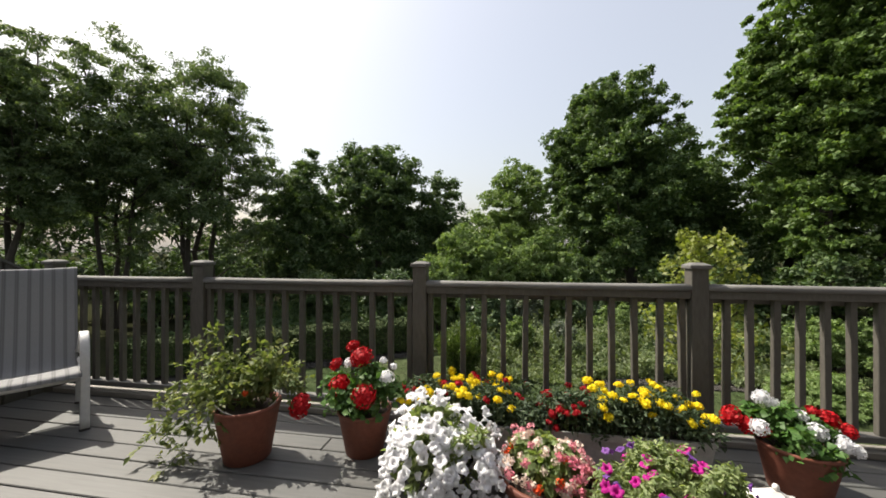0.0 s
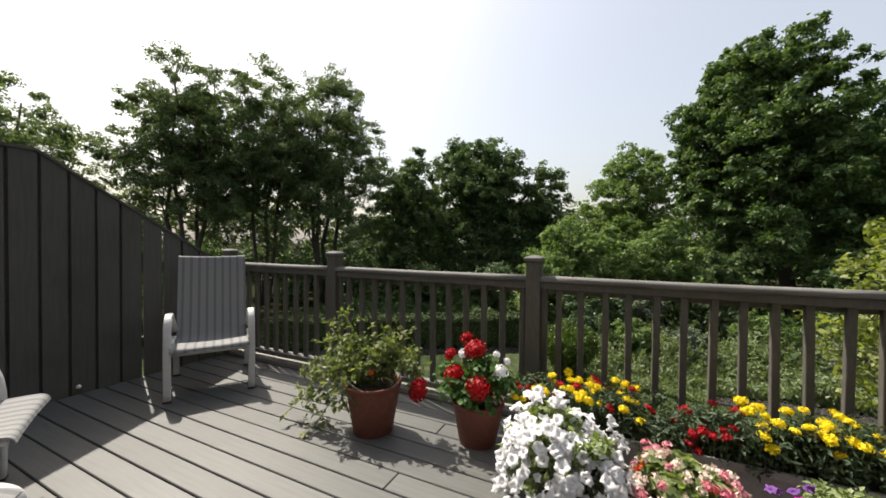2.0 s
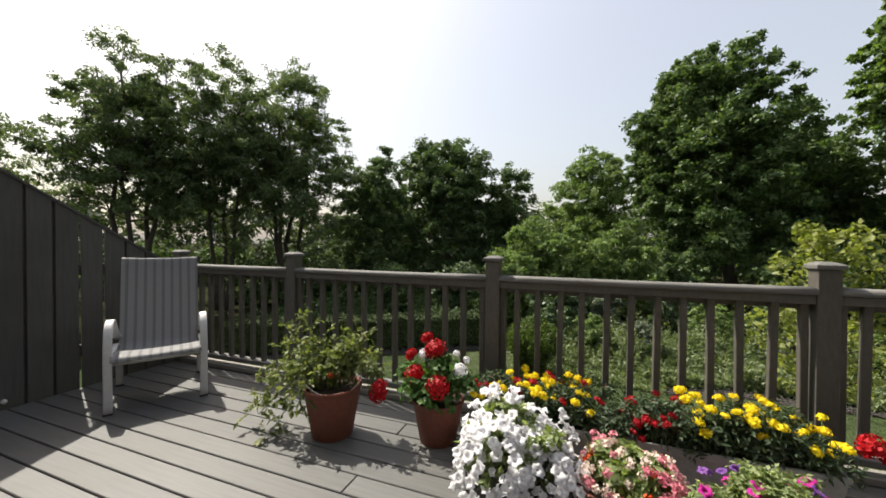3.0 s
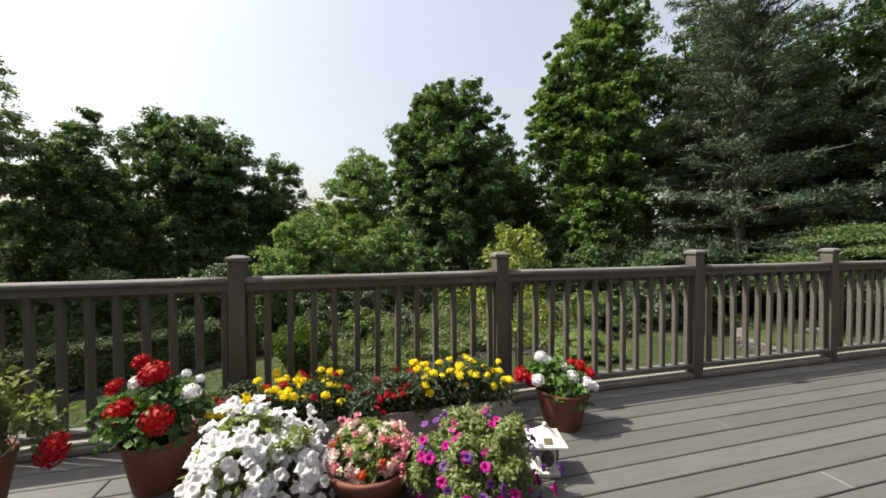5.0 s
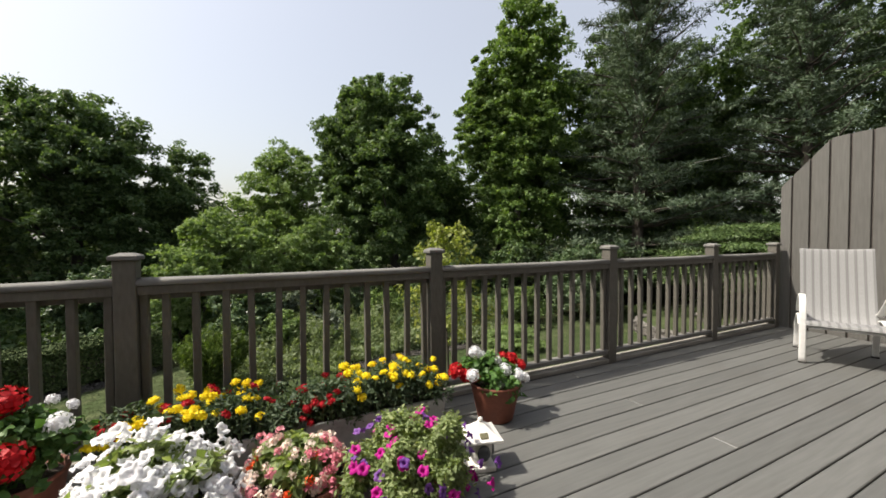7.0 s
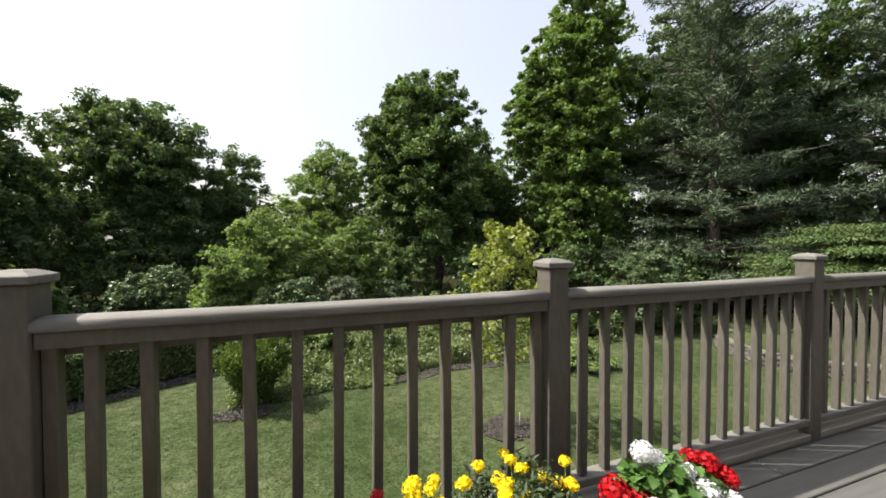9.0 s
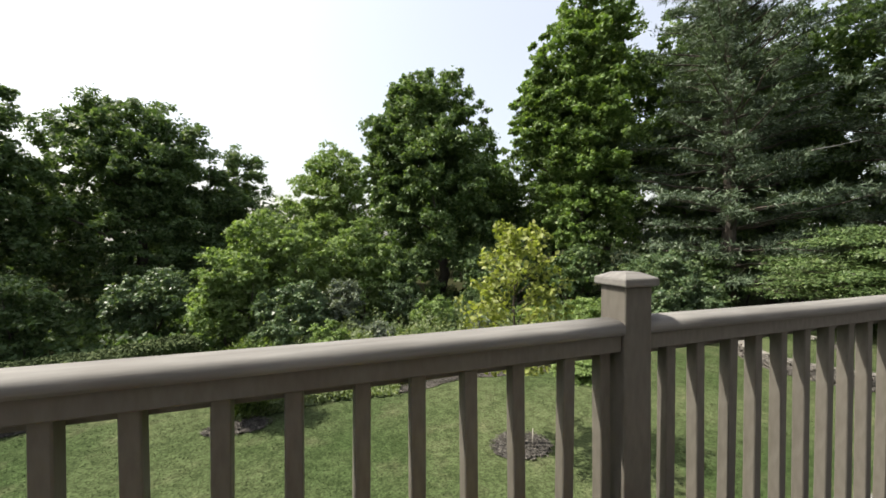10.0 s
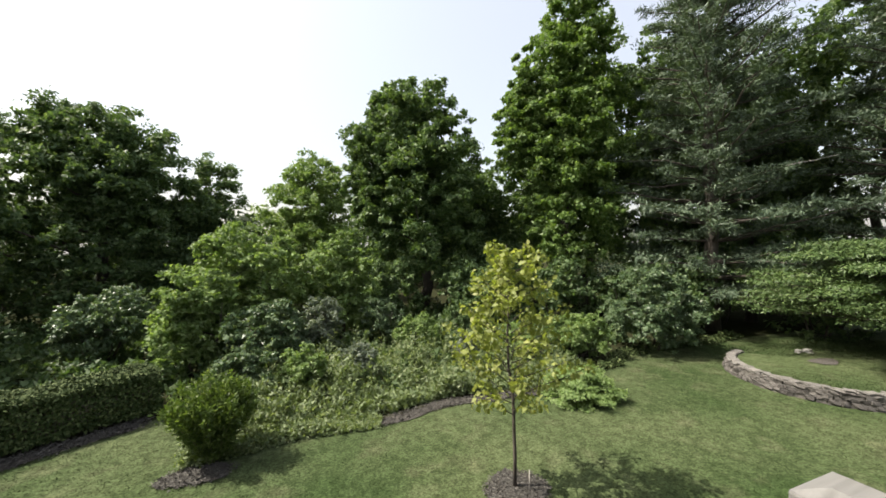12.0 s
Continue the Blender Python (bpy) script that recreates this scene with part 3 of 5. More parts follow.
T = crown_clumps(R(25), (-13.4, 23.6, 3.0), (3.0, 3.0, 5.2), 60, 0.95, 0.25, 0.5)
make_tree("vine_clad_tree", 25, (-13.4, 23.6, G), "dark leafy tree between the locusts and the vines", T, 420, (0.26, 0.15), L_VINE, 0.2, (-13.4, 23.6, 6.0), 10)
T = crown_clumps(R(15), (-10.4, 29.4, 3.9), (5.8, 4.6, 6.0), 130, 1.15, 0.2, 0.5)
make_tree("vine_clad_tree", 15, (-9.9, 29.6, G), "broad dark tree hung with climbing vines", T, 520, (0.26, 0.17), L_VINE, 0.35, (-9.9, 29.6, 9.0), 16)
T = crown_clumps(R(16), (-5.0, 31.5, 3.0), (2.6, 2.6, 4.6), 40, 1.0, 0.3, 0.5)
make_tree("vine_clad_tree", 16, (-5.0, 31.5, G), "smaller dark tree under climbing vines", T, 480, (0.26, 0.17), L_VINE, 0.2, (-5.0, 31.5, 5.5), 10)
T = crown_clumps(R(17), (1.8, 35.0, 3.4), (5.6, 4.5, 5.8), 70, 1.35, 0.55, 0.5)
make_tree("background_tree", 17, (1.8, 35.0, G), "light green rounded tree behind the thicket", T, 480, (0.28, 0.17), L_MOUND, 0.3, (1.8, 35.0, 7.0), 10)

T = crown_clumps(R(18), (8.5, 26.0, 5.0), (4.3, 4.3, 7.8), 150, 1.05, 0.2, 0.55) + crown_clumps(R(19), (5.4, 26.9, 6.2), (2.1, 2.1, 5.4), 56, 0.8, 0.1) + crown_clumps(R(23), (7.1, 26.2, 9.9), (2.3, 2.3, 2.9), 40, 0.8, 0.1)
T += [(7.0 + 0.35 * math.sin(k), 23.4, 2.2 - 0.55 * k, 0.6, 0.5, 0.55) for k in range(8)]
make_tree("oak_tree", 18, (8.2, 26.0, G), "tall dense dark green tree with vines to the ground", T, 440, (0.26, 0.17), L_OAK, 0.4, (8.4, 26.0, 10.5), 16)
T = crown_clumps(R(20), (13.6, 27.0, 2.4), (2.6, 2.6, 4.6), 40, 1.0, 0.3)
make_tree("oak_tree", 20, (13.6, 27.0, G), "smaller dark tree in the gap of the wood", T, 420, (0.24, 0.16), L_OAK, 0.2, (13.6, 27.0, 5), 8)

T = crown_clumps(R(21), (16.0, 20.2, 7.4), (2.9, 2.9, 9.8), 170, 0.9, 0.15, 0.55) + crown_clumps(R(22), (13.6, 21.7, 8.8), (1.8, 1.8, 5.4), 46, 0.65, 0.1)
make_tree("maple_tree", 21, (15.6, 20.4, G), "tall bright green sunlit maple tree", T, 440, (0.235, 0.19), L_MAPLE, 0.32, (15.8, 20.4, 15.5), 18)


def pine(seed, base, top, reach, label, per=300):
    """A pine: whorls of near level boughs that carry plumes of needles."""
    rng = R(seed)
    t = thing("pine_tree", base, label, "tree", "pine trees")
    h = top - base[2]
    bm = bmesh.new()
    add_tube(bm, wobbly(rng, (0, 0, -0.1), (0, 0, h), 8, 0.1), [0.36 * (1 - 0.11 * k) for k in range(9)], 8)
    clumps = []
    z = 1.8
    while z < h - 0.3:
        f = 1 - (z / h) ** 1.4
        a0 = rng.random() * 6.28
        for k in range(7):
            a = a0 + k * 0.898 + rng.normal() * 0.2
            L = reach * (0.25 + 0.75 * f) * (0.65 + 0.5 * rng.random())
            rise = 0.12 + 0.35 * (1 - f) + rng.normal() * 0.07
            end = (math.cos(a) * L, math.sin(a) * L, z + rise * L)
            add_tube(bm, wobbly(rng, (0, 0, z), end, 4, 0.08), [0.07, 0.06, 0.045, 0.03, 0.012], 5)
            side = (-math.sin(a), math.cos(a))
            for s in np.linspace(0.22, 1.06, 15):
                o = rng.normal() * 0.24 * L * (1.15 - s)
                w = 0.22 + 0.26 * rng.random()
                clumps.append((end[0] * s + side[0] * o, end[1] * s + side[1] * o, z + rise * L * s + 0.10 + abs(o) * 0.15 + rng.normal() * 0.07, w * 1.25, w * 1.25, w * 0.60))
        z += 0.72 + 0.34 * rng.random()
    part("trunk", bm, BARK, t)
    pos, ax, nrm, L, W = clump_leaves(rng, clumps, per, 0.24, 0.048, 0.5, 0.05, -0.45, -0.6)
    part("crown", leaf_mesh("crown", pos, ax, nrm, L, W, 0.05, True), L_PINE, t)
    return t


pine(31, (20.4, 15.2, G), 21.0, 5.2, "tall blue-green pine with level plumed boughs", 42)
pine(32, (25.4, 9.6, G), 16.5, 4.8, "dark pine with drooping boughs by the house corner", 36)
pine(33, (27.5, 3.6, G), 14.5, 4.8, "dark pine beyond the deck's end wall", 30)
for s, (x, y, r, zc, h) in enumerate([(26.5, 20.0, 4.8, 8.5, 11.0), (31.0, 13.0, 5.0, 10.0, 11.5), (30.5, 7.0, 4.8, 9.0, 10.8), (21.0, 24.0, 4.4, 8.0, 11.5), (32.5, 0.5, 5.0, 6.5, 9.4), (24.0, 20.5, 3.6, 7.0, 10.0), (14.6, 31.5, 3.6, 3.6, 6.6), (18.6, 27.5, 3.4, 4.5, 7.6), (28.0, 16.4, 4.0, 6.5, 8.0)]):
    T = crown_clumps(R(200 + s), (x, y, zc), (r, r, h), 62, 1.35, 0.3)
    make_tree("background_tree", 200 + s, (x, y, G), "tall dark leafy tree at the back of the wood", T, 235, (0.38, 0.26), L_OAK, 0.28, (x, y, zc + 3), 8, group="trees at the back of the wood")
T = crown_clumps(R(34), (24.6, 15.8, 5.0), (3.4, 3.4, 6.8), 60, 1.1, 0.35)
make_tree("oak_tree", 34, (24.6, 15.8, G), "dark green leafy tree among the pines", T, 380, (0.22, 0.15), L_OAK, 0.25, (24.6, 15.8, 9), 10)
branch = tagged(part("bare_branch", add_tube(bmesh.new(), [(19.55, 11.75, 4.9), (19.8, 11.5, 4.98), (20.2, 11.15, 5.05), (20.7, 10.7, 5.2)], [0.022, 0.018, 0.014, 0.008], 6), DEADWOOD), "bare pale dead branch caught among pine boughs", "branch")


# ---- shrubs ----
def shrub(name, seed, base, label, centre, radii, n, size, per, leaf, material, category="shrub", upness=0.5, r0=0.05, taper=0.15, hollow=0.3, stems=4):
    rng = R(seed)
    T = crown_clumps(rng, centre, radii, n, size, taper, 0.45, -0.9)
    T = [(c[0], c[1], max(c[2], base[2] + c[5] * 0.9), *c[3:]) for c in T]
    return make_tree(name, seed, base, label, T, per, leaf, material, r0, (centre[0], centre[1], centre[2] + radii[2] * 0.4), 6, stems, radii[0] * 0.25, category, upness, hollow, low_at=0.12)


shrub("thicket_shrub", 41, (-1.0, 19.4, G), "tall bright green thicket shrub", (-1.0, 19.4, -0.1), (2.6, 2.2, 2.5), 60, 0.65, 420, (0.17, 0.11), L_MOUND)
shrub("thicket_shrub", 42, (-2.2, 17.4, G), "bright green arching thicket shrub", (-2.2, 17.4, -0.9), (1.6, 1.5, 1.8), 42, 0.5, 420, (0.16, 0.10), L_MOUND)
shrub("thicket_shrub", 43, (0.2, 16.6, G), "green leafy thicket shrub above the bed", (0.0, 16.4, -1.4), (1.5, 1.2, 1.4), 36, 0.45, 420, (0.15, 0.10), L_SHRUB)
shrub("thicket_shrub", 44, (2.4, 20.4, G), "green thicket shrub before the oak", (2.4, 20.4, -0.3), (1.9, 1.7, 2.4), 46, 0.6, 420, (0.17, 0.11), L_MOUND)
shrub("thicket_shrub", 45, (4.8, 22.6, G), "dark leafy shrub at the foot of the oak", (4.8, 22.6, -0.9), (1.6, 1.4, 1.9), 36, 0.5, 380, (0.17, 0.11), L_VINE)
shrub("grey_leaved_shrub", 46, (1.6, 16.9, G), "upright grey-green leaved shrub", (1.6, 16.9, -1.3), (0.8, 0.8, 1.05), 26, 0.30, 260, (0.13, 0.07), L_GREY)
shrub("rounded_shrub", 47, (-5.7, 19.6, G), "rounded green shrub behind the hedge", (-5.7, 19.6, -1.2), (1.6, 1.5, 1.3), 40, 0.45, 380, (0.14, 0.09), L_SHRUB)
shrub("rounded_shrub", 48, (-8.6, 17.6, G), "dark shrub behind the clipped hedge", (-8.6, 17.6, -1.2), (1.7, 1.5, 1.4), 36, 0.5, 320, (0.15, 0.09), L_VINE)
shrub("rounded_shrub", 49, (14.4, 13.9, G), "large rounded blue-green shrub on the lawn's edge", (14.4, 13.7, -0.95), (2.0, 1.7, 1.75), 60, 0.5, 420, (0.14, 0.09), L_SHRUB)
shrub("rounded_shrub", 50, (10.7, 14.0, G), "mid green leafy shrub behind the lawn", (10.7, 14.0, -1.7), (1.15, 1.0, 0.95), 34, 0.36, 400, (0.12, 0.075), L_MOUND)


def fan_shrub(seed, base, label, height, spread):
    """Many upright stems that fan out from one foot, leafy along their upper two thirds."""
    rng = R(seed)
    t = thing("upright_shrub", base, label, "shrub")
    bm = bmesh.new()
    pos, ax, nr, LL = [], [], [], []
    for k in range(90):
        a, q = rng.random() * 6.283, math.sqrt(rng.random())
        tip = np.array([math.cos(a) * spread * q, math.sin(a) * spread * q, height * (1 - 0.30 * q * q) * rng.uniform(0.72, 1.05)])
        foot = tip * np.array([0.12, 0.12, 0.0])
        mid = foot + (tip - foot) * 0.5 + np.array([0, 0, 0.10])
        pts = smooth_path([tuple(foot), tuple(mid), tuple(tip)], 4)
        add_tube(bm, pts, [0.010 - 0.0009 * i for i in range(len(pts))], 5)
        for p, p2 in zip(pts[1:], pts[2:] + pts[-1:]):
            m = 26
            way = unit(tip - foot)
            off = rng.normal(size=(m, 3)) * 0.055
            pos.append(np.array(p) + off + way * rng.random((m, 1)) * 0.16)
            ax.append(way + rng.normal(size=(m, 3)) * 0.6)
            nr.append(rng.normal(size=(m, 3)) * 0.6 + np.array([0, 0, 0.5]))
            LL.append(rng.uniform(0.055, 0.115, m))
    part("stem", bm, TWIG, t)
    LL = np.concatenate(LL)
    part("foliage", leaf_mesh("foliage", np.concatenate(pos), np.concatenate(ax), unit(np.concatenate(nr)), LL, LL * 0.42, 0.15), L_FAN, t)


fan_shrub(51, (-0.62, 11.3, G), "small upright yellow-green shrub at the lawn's edge", 1.55, 0.70)
for s, (x, y, r, hh, mat, lab) in enumerate([(2.6, 14.2, 0.62, 1.25, L_GREY, "grey-green leafy bush among the weeds"), (5.1, 16.4, 0.9, 1.7, L_MOUND, "bright green bush among the weeds"), (6.6, 14.7, 0.6, 1.05, L_GREY, "grey-green bushy weed in the bed"), (8.5, 14.6, 0.8, 1.35, L_MOUND, "bright green bush near the lawn"), (1.0, 14.0, 0.72, 1.45, L_MOUND, "small bright bush at the bed's edge"), (-0.5, 14.0, 0.85, 1.6, L_SHRUB, "dark green bush below the thicket"), (4.2, 18.6, 1.1, 2.2, L_SHRUB, "dark green bush below the oak"), (7.6, 17.5, 1.0, 2.0, L_VINE, "dark leafy bush below the oak")]):
    shrub("wild_bush", 140 + s, (x, y, G), lab, (x, y, G + hh * 0.5), (r, r * 0.9, hh * 0.5), 26, 0.24, 300, (0.11, 0.065), mat, r0=0.025, stems=5)
for s, (x, y, r, hh) in enumerate([(-13.0, 25.0, 2.6, 5.0), (-15.5, 21.5, 2.4, 5.0), (-18.8, 19.0, 2.4, 4.8), (-13.0, 20.5, 1.9, 3.4), (-7.5, 26.0, 2.4, 4.6), (-5.0, 25.5, 2.2, 4.4), (-10.0, 24.0, 2.2, 4.2), (-21.8, 16.0, 2.5, 4.8), (-24.0, 12.5, 2.6, 4.8), (-20.0, 9.5, 2.0, 3.6), (-26.5, 9.0, 2.6, 4.6), (-17.5, 15.0, 2.0, 3.2), (-14.5, 17.0, 1.8, 3.0),
                                  (-2.0, 28.0, 2.4, 5.2), (3.0, 26.5, 2.2, 5.0), (11.6, 23.0, 2.0, 4.4), (13.8, 19.0, 1.8, 3.4), (16.6, 17.8, 1.7, 3.4), (11.0, 20.6, 1.8, 3.6), (9.6, 21.4, 1.6, 3.2), (13.2, 22.6, 1.8, 4.2), (18.6, 15.6, 1.7, 3.6), (22.4, 12.0, 2.0, 4.4), (23.5, 8.0, 2.0, 4.2), (23.0, 16.5, 2.4, 5.2), (26.0, 13.0, 2.4, 5.0)]):
    if x < -2:
        y, hh = y + 2.4, hh * 0.85
    shrub("understory_shrub", 60 + s, (x, y, G), "dark shaded understory shrub below the trees", (x, y, G + hh * 0.5), (r, r, hh * 0.55), 28, 0.62, 130, (0.26, 0.16), L_VINE)


def layered_shrub(name, seed, base, label, reach, z0, z1, layers, per, leaf, category="shrub", material=L_YEW):
    """Level, fanned sprays stacked in layers."""
    rng = R(seed)
    t = thing(name, base, label, category)
    bm = bmesh.new()
    clumps = []
    for k in range(layers):
        f = k / max(layers - 1, 1)
        zc = z0 + (z1 - z0) * f
        rr = reach * (1 - 0.55 * f ** 1.6) * (0.85 + 0.3 * rng.random())
        m = 13
        for j in range(m):
            a = 6.283 * (j + rng.random()) / m
            L = rr * (0.75 + 0.35 * rng.random())
            end = (math.cos(a) * L, math.sin(a) * L, zc + rng.normal() * 0.12)
            add_tube(bm, wobbly(rng, (0, 0, max(0.02, zc - 0.5)), end, 3, 0.04), [0.03, 0.022, 0.015, 0.008], 5)
            for s in (0.4, 0.6, 0.8, 0.97):
                w = reach * 0.15 * (0.8 + 0.5 * rng.random())
                clumps.append((end[0] * s, end[1] * s, end[2] - 0.10 * reach * (s - 0.5) * 0.4 + rng.normal() * 0.03, w * 1.3, w * 1.3, w * 0.22))
    part("branch", bm, BARK, t)
    pos, ax, nrm, L, W = clump_leaves(rng, clumps, per, leaf[0], leaf[1], 1.2, 0.0, 0.0, -1)
    part("foliage", leaf_mesh("foliage", pos, ax, nrm, L, W * 1.3, 0.05, True), material, t)
    return t


layered_shrub("spreading_conifer", 81, (19.3, 9.0, G), "wide spreading conifer with level layered sprays", 3.9, 2.1, 4.2, 8, 190, (0.11, 0.034))
layered_shrub("spreading_conifer", 82, (20.5, 4.6, G), "spreading conifer at the end of the lawn", 3.6, 2.0, 3.9, 7, 150, (0.11, 0.034))
layered_shrub("creeping_juniper", 83, (8.25, 11.15, G), "low creeping bright green juniper on the lawn", 1.05, 0.10, 0.62, 7, 140, (0.075, 0.030), material=L_MOUND)


# ---- clipped hedge ----
def hedge(start, way, length, thick, height):
    rng = R(90)
    way = np.array([*way, 0.0]) / np.hypot(*way)
    back = np.array([way[1], -way[0], 0.0])
    if back[1] < 0:
        back = -back
    t = thing("hedge", (*start, G), "low clipped green hedge with a flat sunlit top", "hedge")
    bm = bmesh.new()
    for s in np.arange(0.2, length, 0.45):
        p = way * s + back * thick / 2
        add_tube(bm, wobbly(rng, (p[0], p[1], -0.05), (p[0], p[1], height - 0.15), 3, 0.04), [0.03, 0.025, 0.02, 0.012], 5)
    part("stem", bm, BARK, t)
    # solid filler, added to stop light passing through the leaves
    core = bmesh.new()
    ends = []
    for q in np.linspace(0.1, length - 0.1, 24):
        w, h = 0.09 + 0.03 * math.sin(q * 3.1), height - 0.09 + 0.03 * math.sin(q * 2.3)
        ends.append([core.verts.new(Vector(way * q + back * d) + Vector((0, 0, z))) for d, z in ((w + 0.05, 0.14), (w, h * 0.6), (w + 0.06, h), (thick - w, h), (thick - w, 0.14))])
    for a, b in zip(ends, ends[1:]):
        for k in range(5):
            core.faces.new((a[k], a[(k + 1) % 5], b[(k + 1) % 5], b[k]))
    core.faces.new(ends[0]), core.faces.new(list(reversed(ends[-1])))
    bmesh.ops.recalc_face_normals(core, faces=core.faces)
    part("core", core, BARK, t, "hidden dark block added inside the hedge to stop light")
    n = 70000
    s, d, z = rng.random(n) * length, rng.random(n) * thick, rng.random(n) * height
    side = rng.random(n)
    d = np.where(side < 0.35, 0.30 * rng.random(n) ** 1.5, d)
    z = np.where((side >= 0.35) & (side < 0.8), height - 0.07 * rng.random(n), z)
    z += 0.03 * np.sin(s * 2.3) + 0.02 * np.sin(s * 6.1 + d * 4)
    z = np.maximum(z, 0.12 + 0.1 * rng.random(n))
    pos = way * s[:, None] + back * d[:, None] + np.array([0, 0, 1.0]) * z[:, None] + rng.normal(size=(n, 3)) * 0.02
    nrm = unit(rng.normal(size=(n, 3)) * 0.5 + np.where((side < 0.35)[:, None], -back * 1.0 + np.array([0, 0, 0.05]), np.array([0, 0, 0.9])))
    ax = unit(rng.normal(size=(n, 3)))
    ax = unit(ax - nrm * (ax * nrm).sum(-1, keepdims=True))
    part("foliage", leaf_mesh("foliage", pos, ax, nrm, rng.uniform(0.06, 0.10, n), rng.uniform(0.04, 0.06, n), 0.1, True), L_HEDGE, t)
    return t


hedge((-2.32, 14.15), (-2.12, -1.26), 9.5, 1.25, 1.08)


# ---- sapling ----
def sapling():
    rng = R(101)
    base = np.array([4.45, 8.5, G])
    t = thing("maple_sapling", tuple(base), "slender young tree with yellow-green leaves", "tree")
    bm = bmesh.new()
    stem = wobbly(rng, (0, 0, -0.05), (-0.12, 0.05, 4.2), 8, 0.025)
    add_tube(bm, stem, [0.036, 0.032, 0.03, 0.027, 0.023, 0.019, 0.015, 0.011, 0.006], 7)
    clumps = []
    for k in range(44):
        z = 1.35 + 2.75 * (k / 43)
        f = min(1.0, (z - 1.1) / 0.55) * (1 - max(0, (z - 2.2) / 2.5)) ** 0.8
        a = k * 2.4 + rng.normal() * 0.3
        L = 1.12 * f * (0.6 + 0.5 * rng.random()) + 0.06
        end = (math.cos(a) * L - 0.08, math.sin(a) * L, z + 0.42 * L)
        part("branch", add_tube(bmesh.new(), wobbly(rng, (-0.1 * z / 4.2, 0, z - 0.15), end, 3, 0.02), [0.010, 0.008, 0.006, 0.003], 5), BARK, t)
        for s in (0.4, 0.6, 0.8, 1.0):
            clumps.append((end[0] * s, end[1] * s, z - 0.1 + 0.5 * L * s, 0.13, 0.13, 0.12))
    part("trunk", bm, BARK, t)
    pos, ax, nrm, L, W = clump_leaves(rng, clumps, 14, 0.098, 0.074, 0.3, 0.1, 0.6, -1)
    part("crown", leaf_mesh("crown", pos, ax, nrm, L, W, 0.15), L_SAPLING, t)


sapling()


def patch(name, label, cx, cy, rx, ry, z, material, seed, n=40, category="mulch"):
    rng = R(seed)
    pts = []
    for k in range(n):
        a = 6.283 * k / n
        w = 1 + 0.10 * math.sin(3 * a + seed) + 0.06 * rng.normal()
        pts.append((cx + rx * w * math.cos(a), cy + ry * w * math.sin(a)))
    return tagged(part(name, sheet(pts, z), material), label, category, kind="structure")


patch("mulch_ring", "grey-brown mulch ring round the young tree", 4.45, 8.45, 0.55, 0.45, G + 0.03, MULCH, 3)
tagged(part("stake", add_tube(bmesh.new(), [(4.62, 8.32, G - 0.02), (4.625, 8.32, G + 0.36)], [0.012, 0.010], 6), DEADWOOD), "short pale wooden stake in the mulch", "stake")
patch("mulch_bed", "dark mulch under the small shrub", -0.80, 10.9, 0.60, 0.32, G + 0.03, MULCH, 4)


def strip(x0, x1, off0, off1, z):
    bm = bmesh.new()
    n = 40
    rows = []
    for k in range(n + 1):
        x = x0 + (x1 - x0) * k / n
        y = lawn_edge(x)
        w = 0.08 * math.sin(x * 3.1)
        rows.append((bm.verts.new((x, y + off0 + w, z)), bm.verts.new((x, y + off1 + w * 0.5, z))))
    for a, b in zip(rows, rows[1:]):
        bm.faces.new((a[0], b[0], b[1], a[1]))
    return bm


tagged(part("gravel_edge", strip(1.8, 7.2, 0.0, 0.34, G + 0.02), GRAVEL), "grey gravel and mulch strip edging the bed", "gravel", kind="structure")
tagged(part("hedge_bed", strip(-12.0, -2.6, -0.25, 1.2, G + 0.02), MULCH), "dark mulch strip below the hedge", "mulch", kind="structure")


def herbs(name, label, seed, n, area, h0, h1, leaf, material, category, rise=0.0):
    """Loose low plants: stems with leaves along them."""
    rng = R(seed)
    pos, ax, nr, LL, WW = [], [], [], [], []
    for _ in range(n):
        x, y = area(rng)
        h = rng.uniform(h0, h1) * (0.72 + 0.5 * math.sin(x * 1.9 + 1.3 * math.sin(y * 1.1)) * math.sin(y * 1.6 + 0.7 * x))
        h = max(h, h0 * 0.6)
        if rise:
            h *= min(1.0, 0.30 + rise * (y - lawn_edge(x)))
        lean = rng.normal(size=2) * 0.18
        m = int(14 + h * 20)
        f = rng.random(m)
        p = np.stack([x + lean[0] * f * h + rng.normal(size=m) * 0.05, y + lean[1] * f * h + rng.normal(size=m) * 0.05, G + f * h], 1)
        pos.append(p)
        a = rng.normal(size=(m, 3)) + np.array([0, 0, 0.35])
        ax.append(a), nr.append(rng.normal(size=(m, 3)) * 0.6 + np.array([0, 0, 0.8]))
        s = rng.uniform(0.6, 1.3, m)
        LL.append(leaf[0] * s), WW.append(leaf[1] * s)
    me = leaf_mesh(name, np.concatenate(pos), np.concatenate(ax), unit(np.concatenate(nr)), np.concatenate(LL), np.concatenate(WW) * 1.25, 0.1, True)
    return tagged(part(name, me, material), label, category, kind="stuff")


def weeds_area(rng):
    x = rng.uniform(-1.8, 10.2)
    return x, max(lawn_edge(x), 11.3) + 0.6 + abs(rng.normal()) * 2.4


def edge_area(rng):
    x = rng.uniform(-1.6, 2.7)
    return x, lawn_edge(x) + rng.uniform(-0.06, 0.75)


def edge_far(rng):
    x = rng.uniform(3.0, 7.2)
    return x, lawn_edge(x) + rng.uniform(0.55, 1.2)


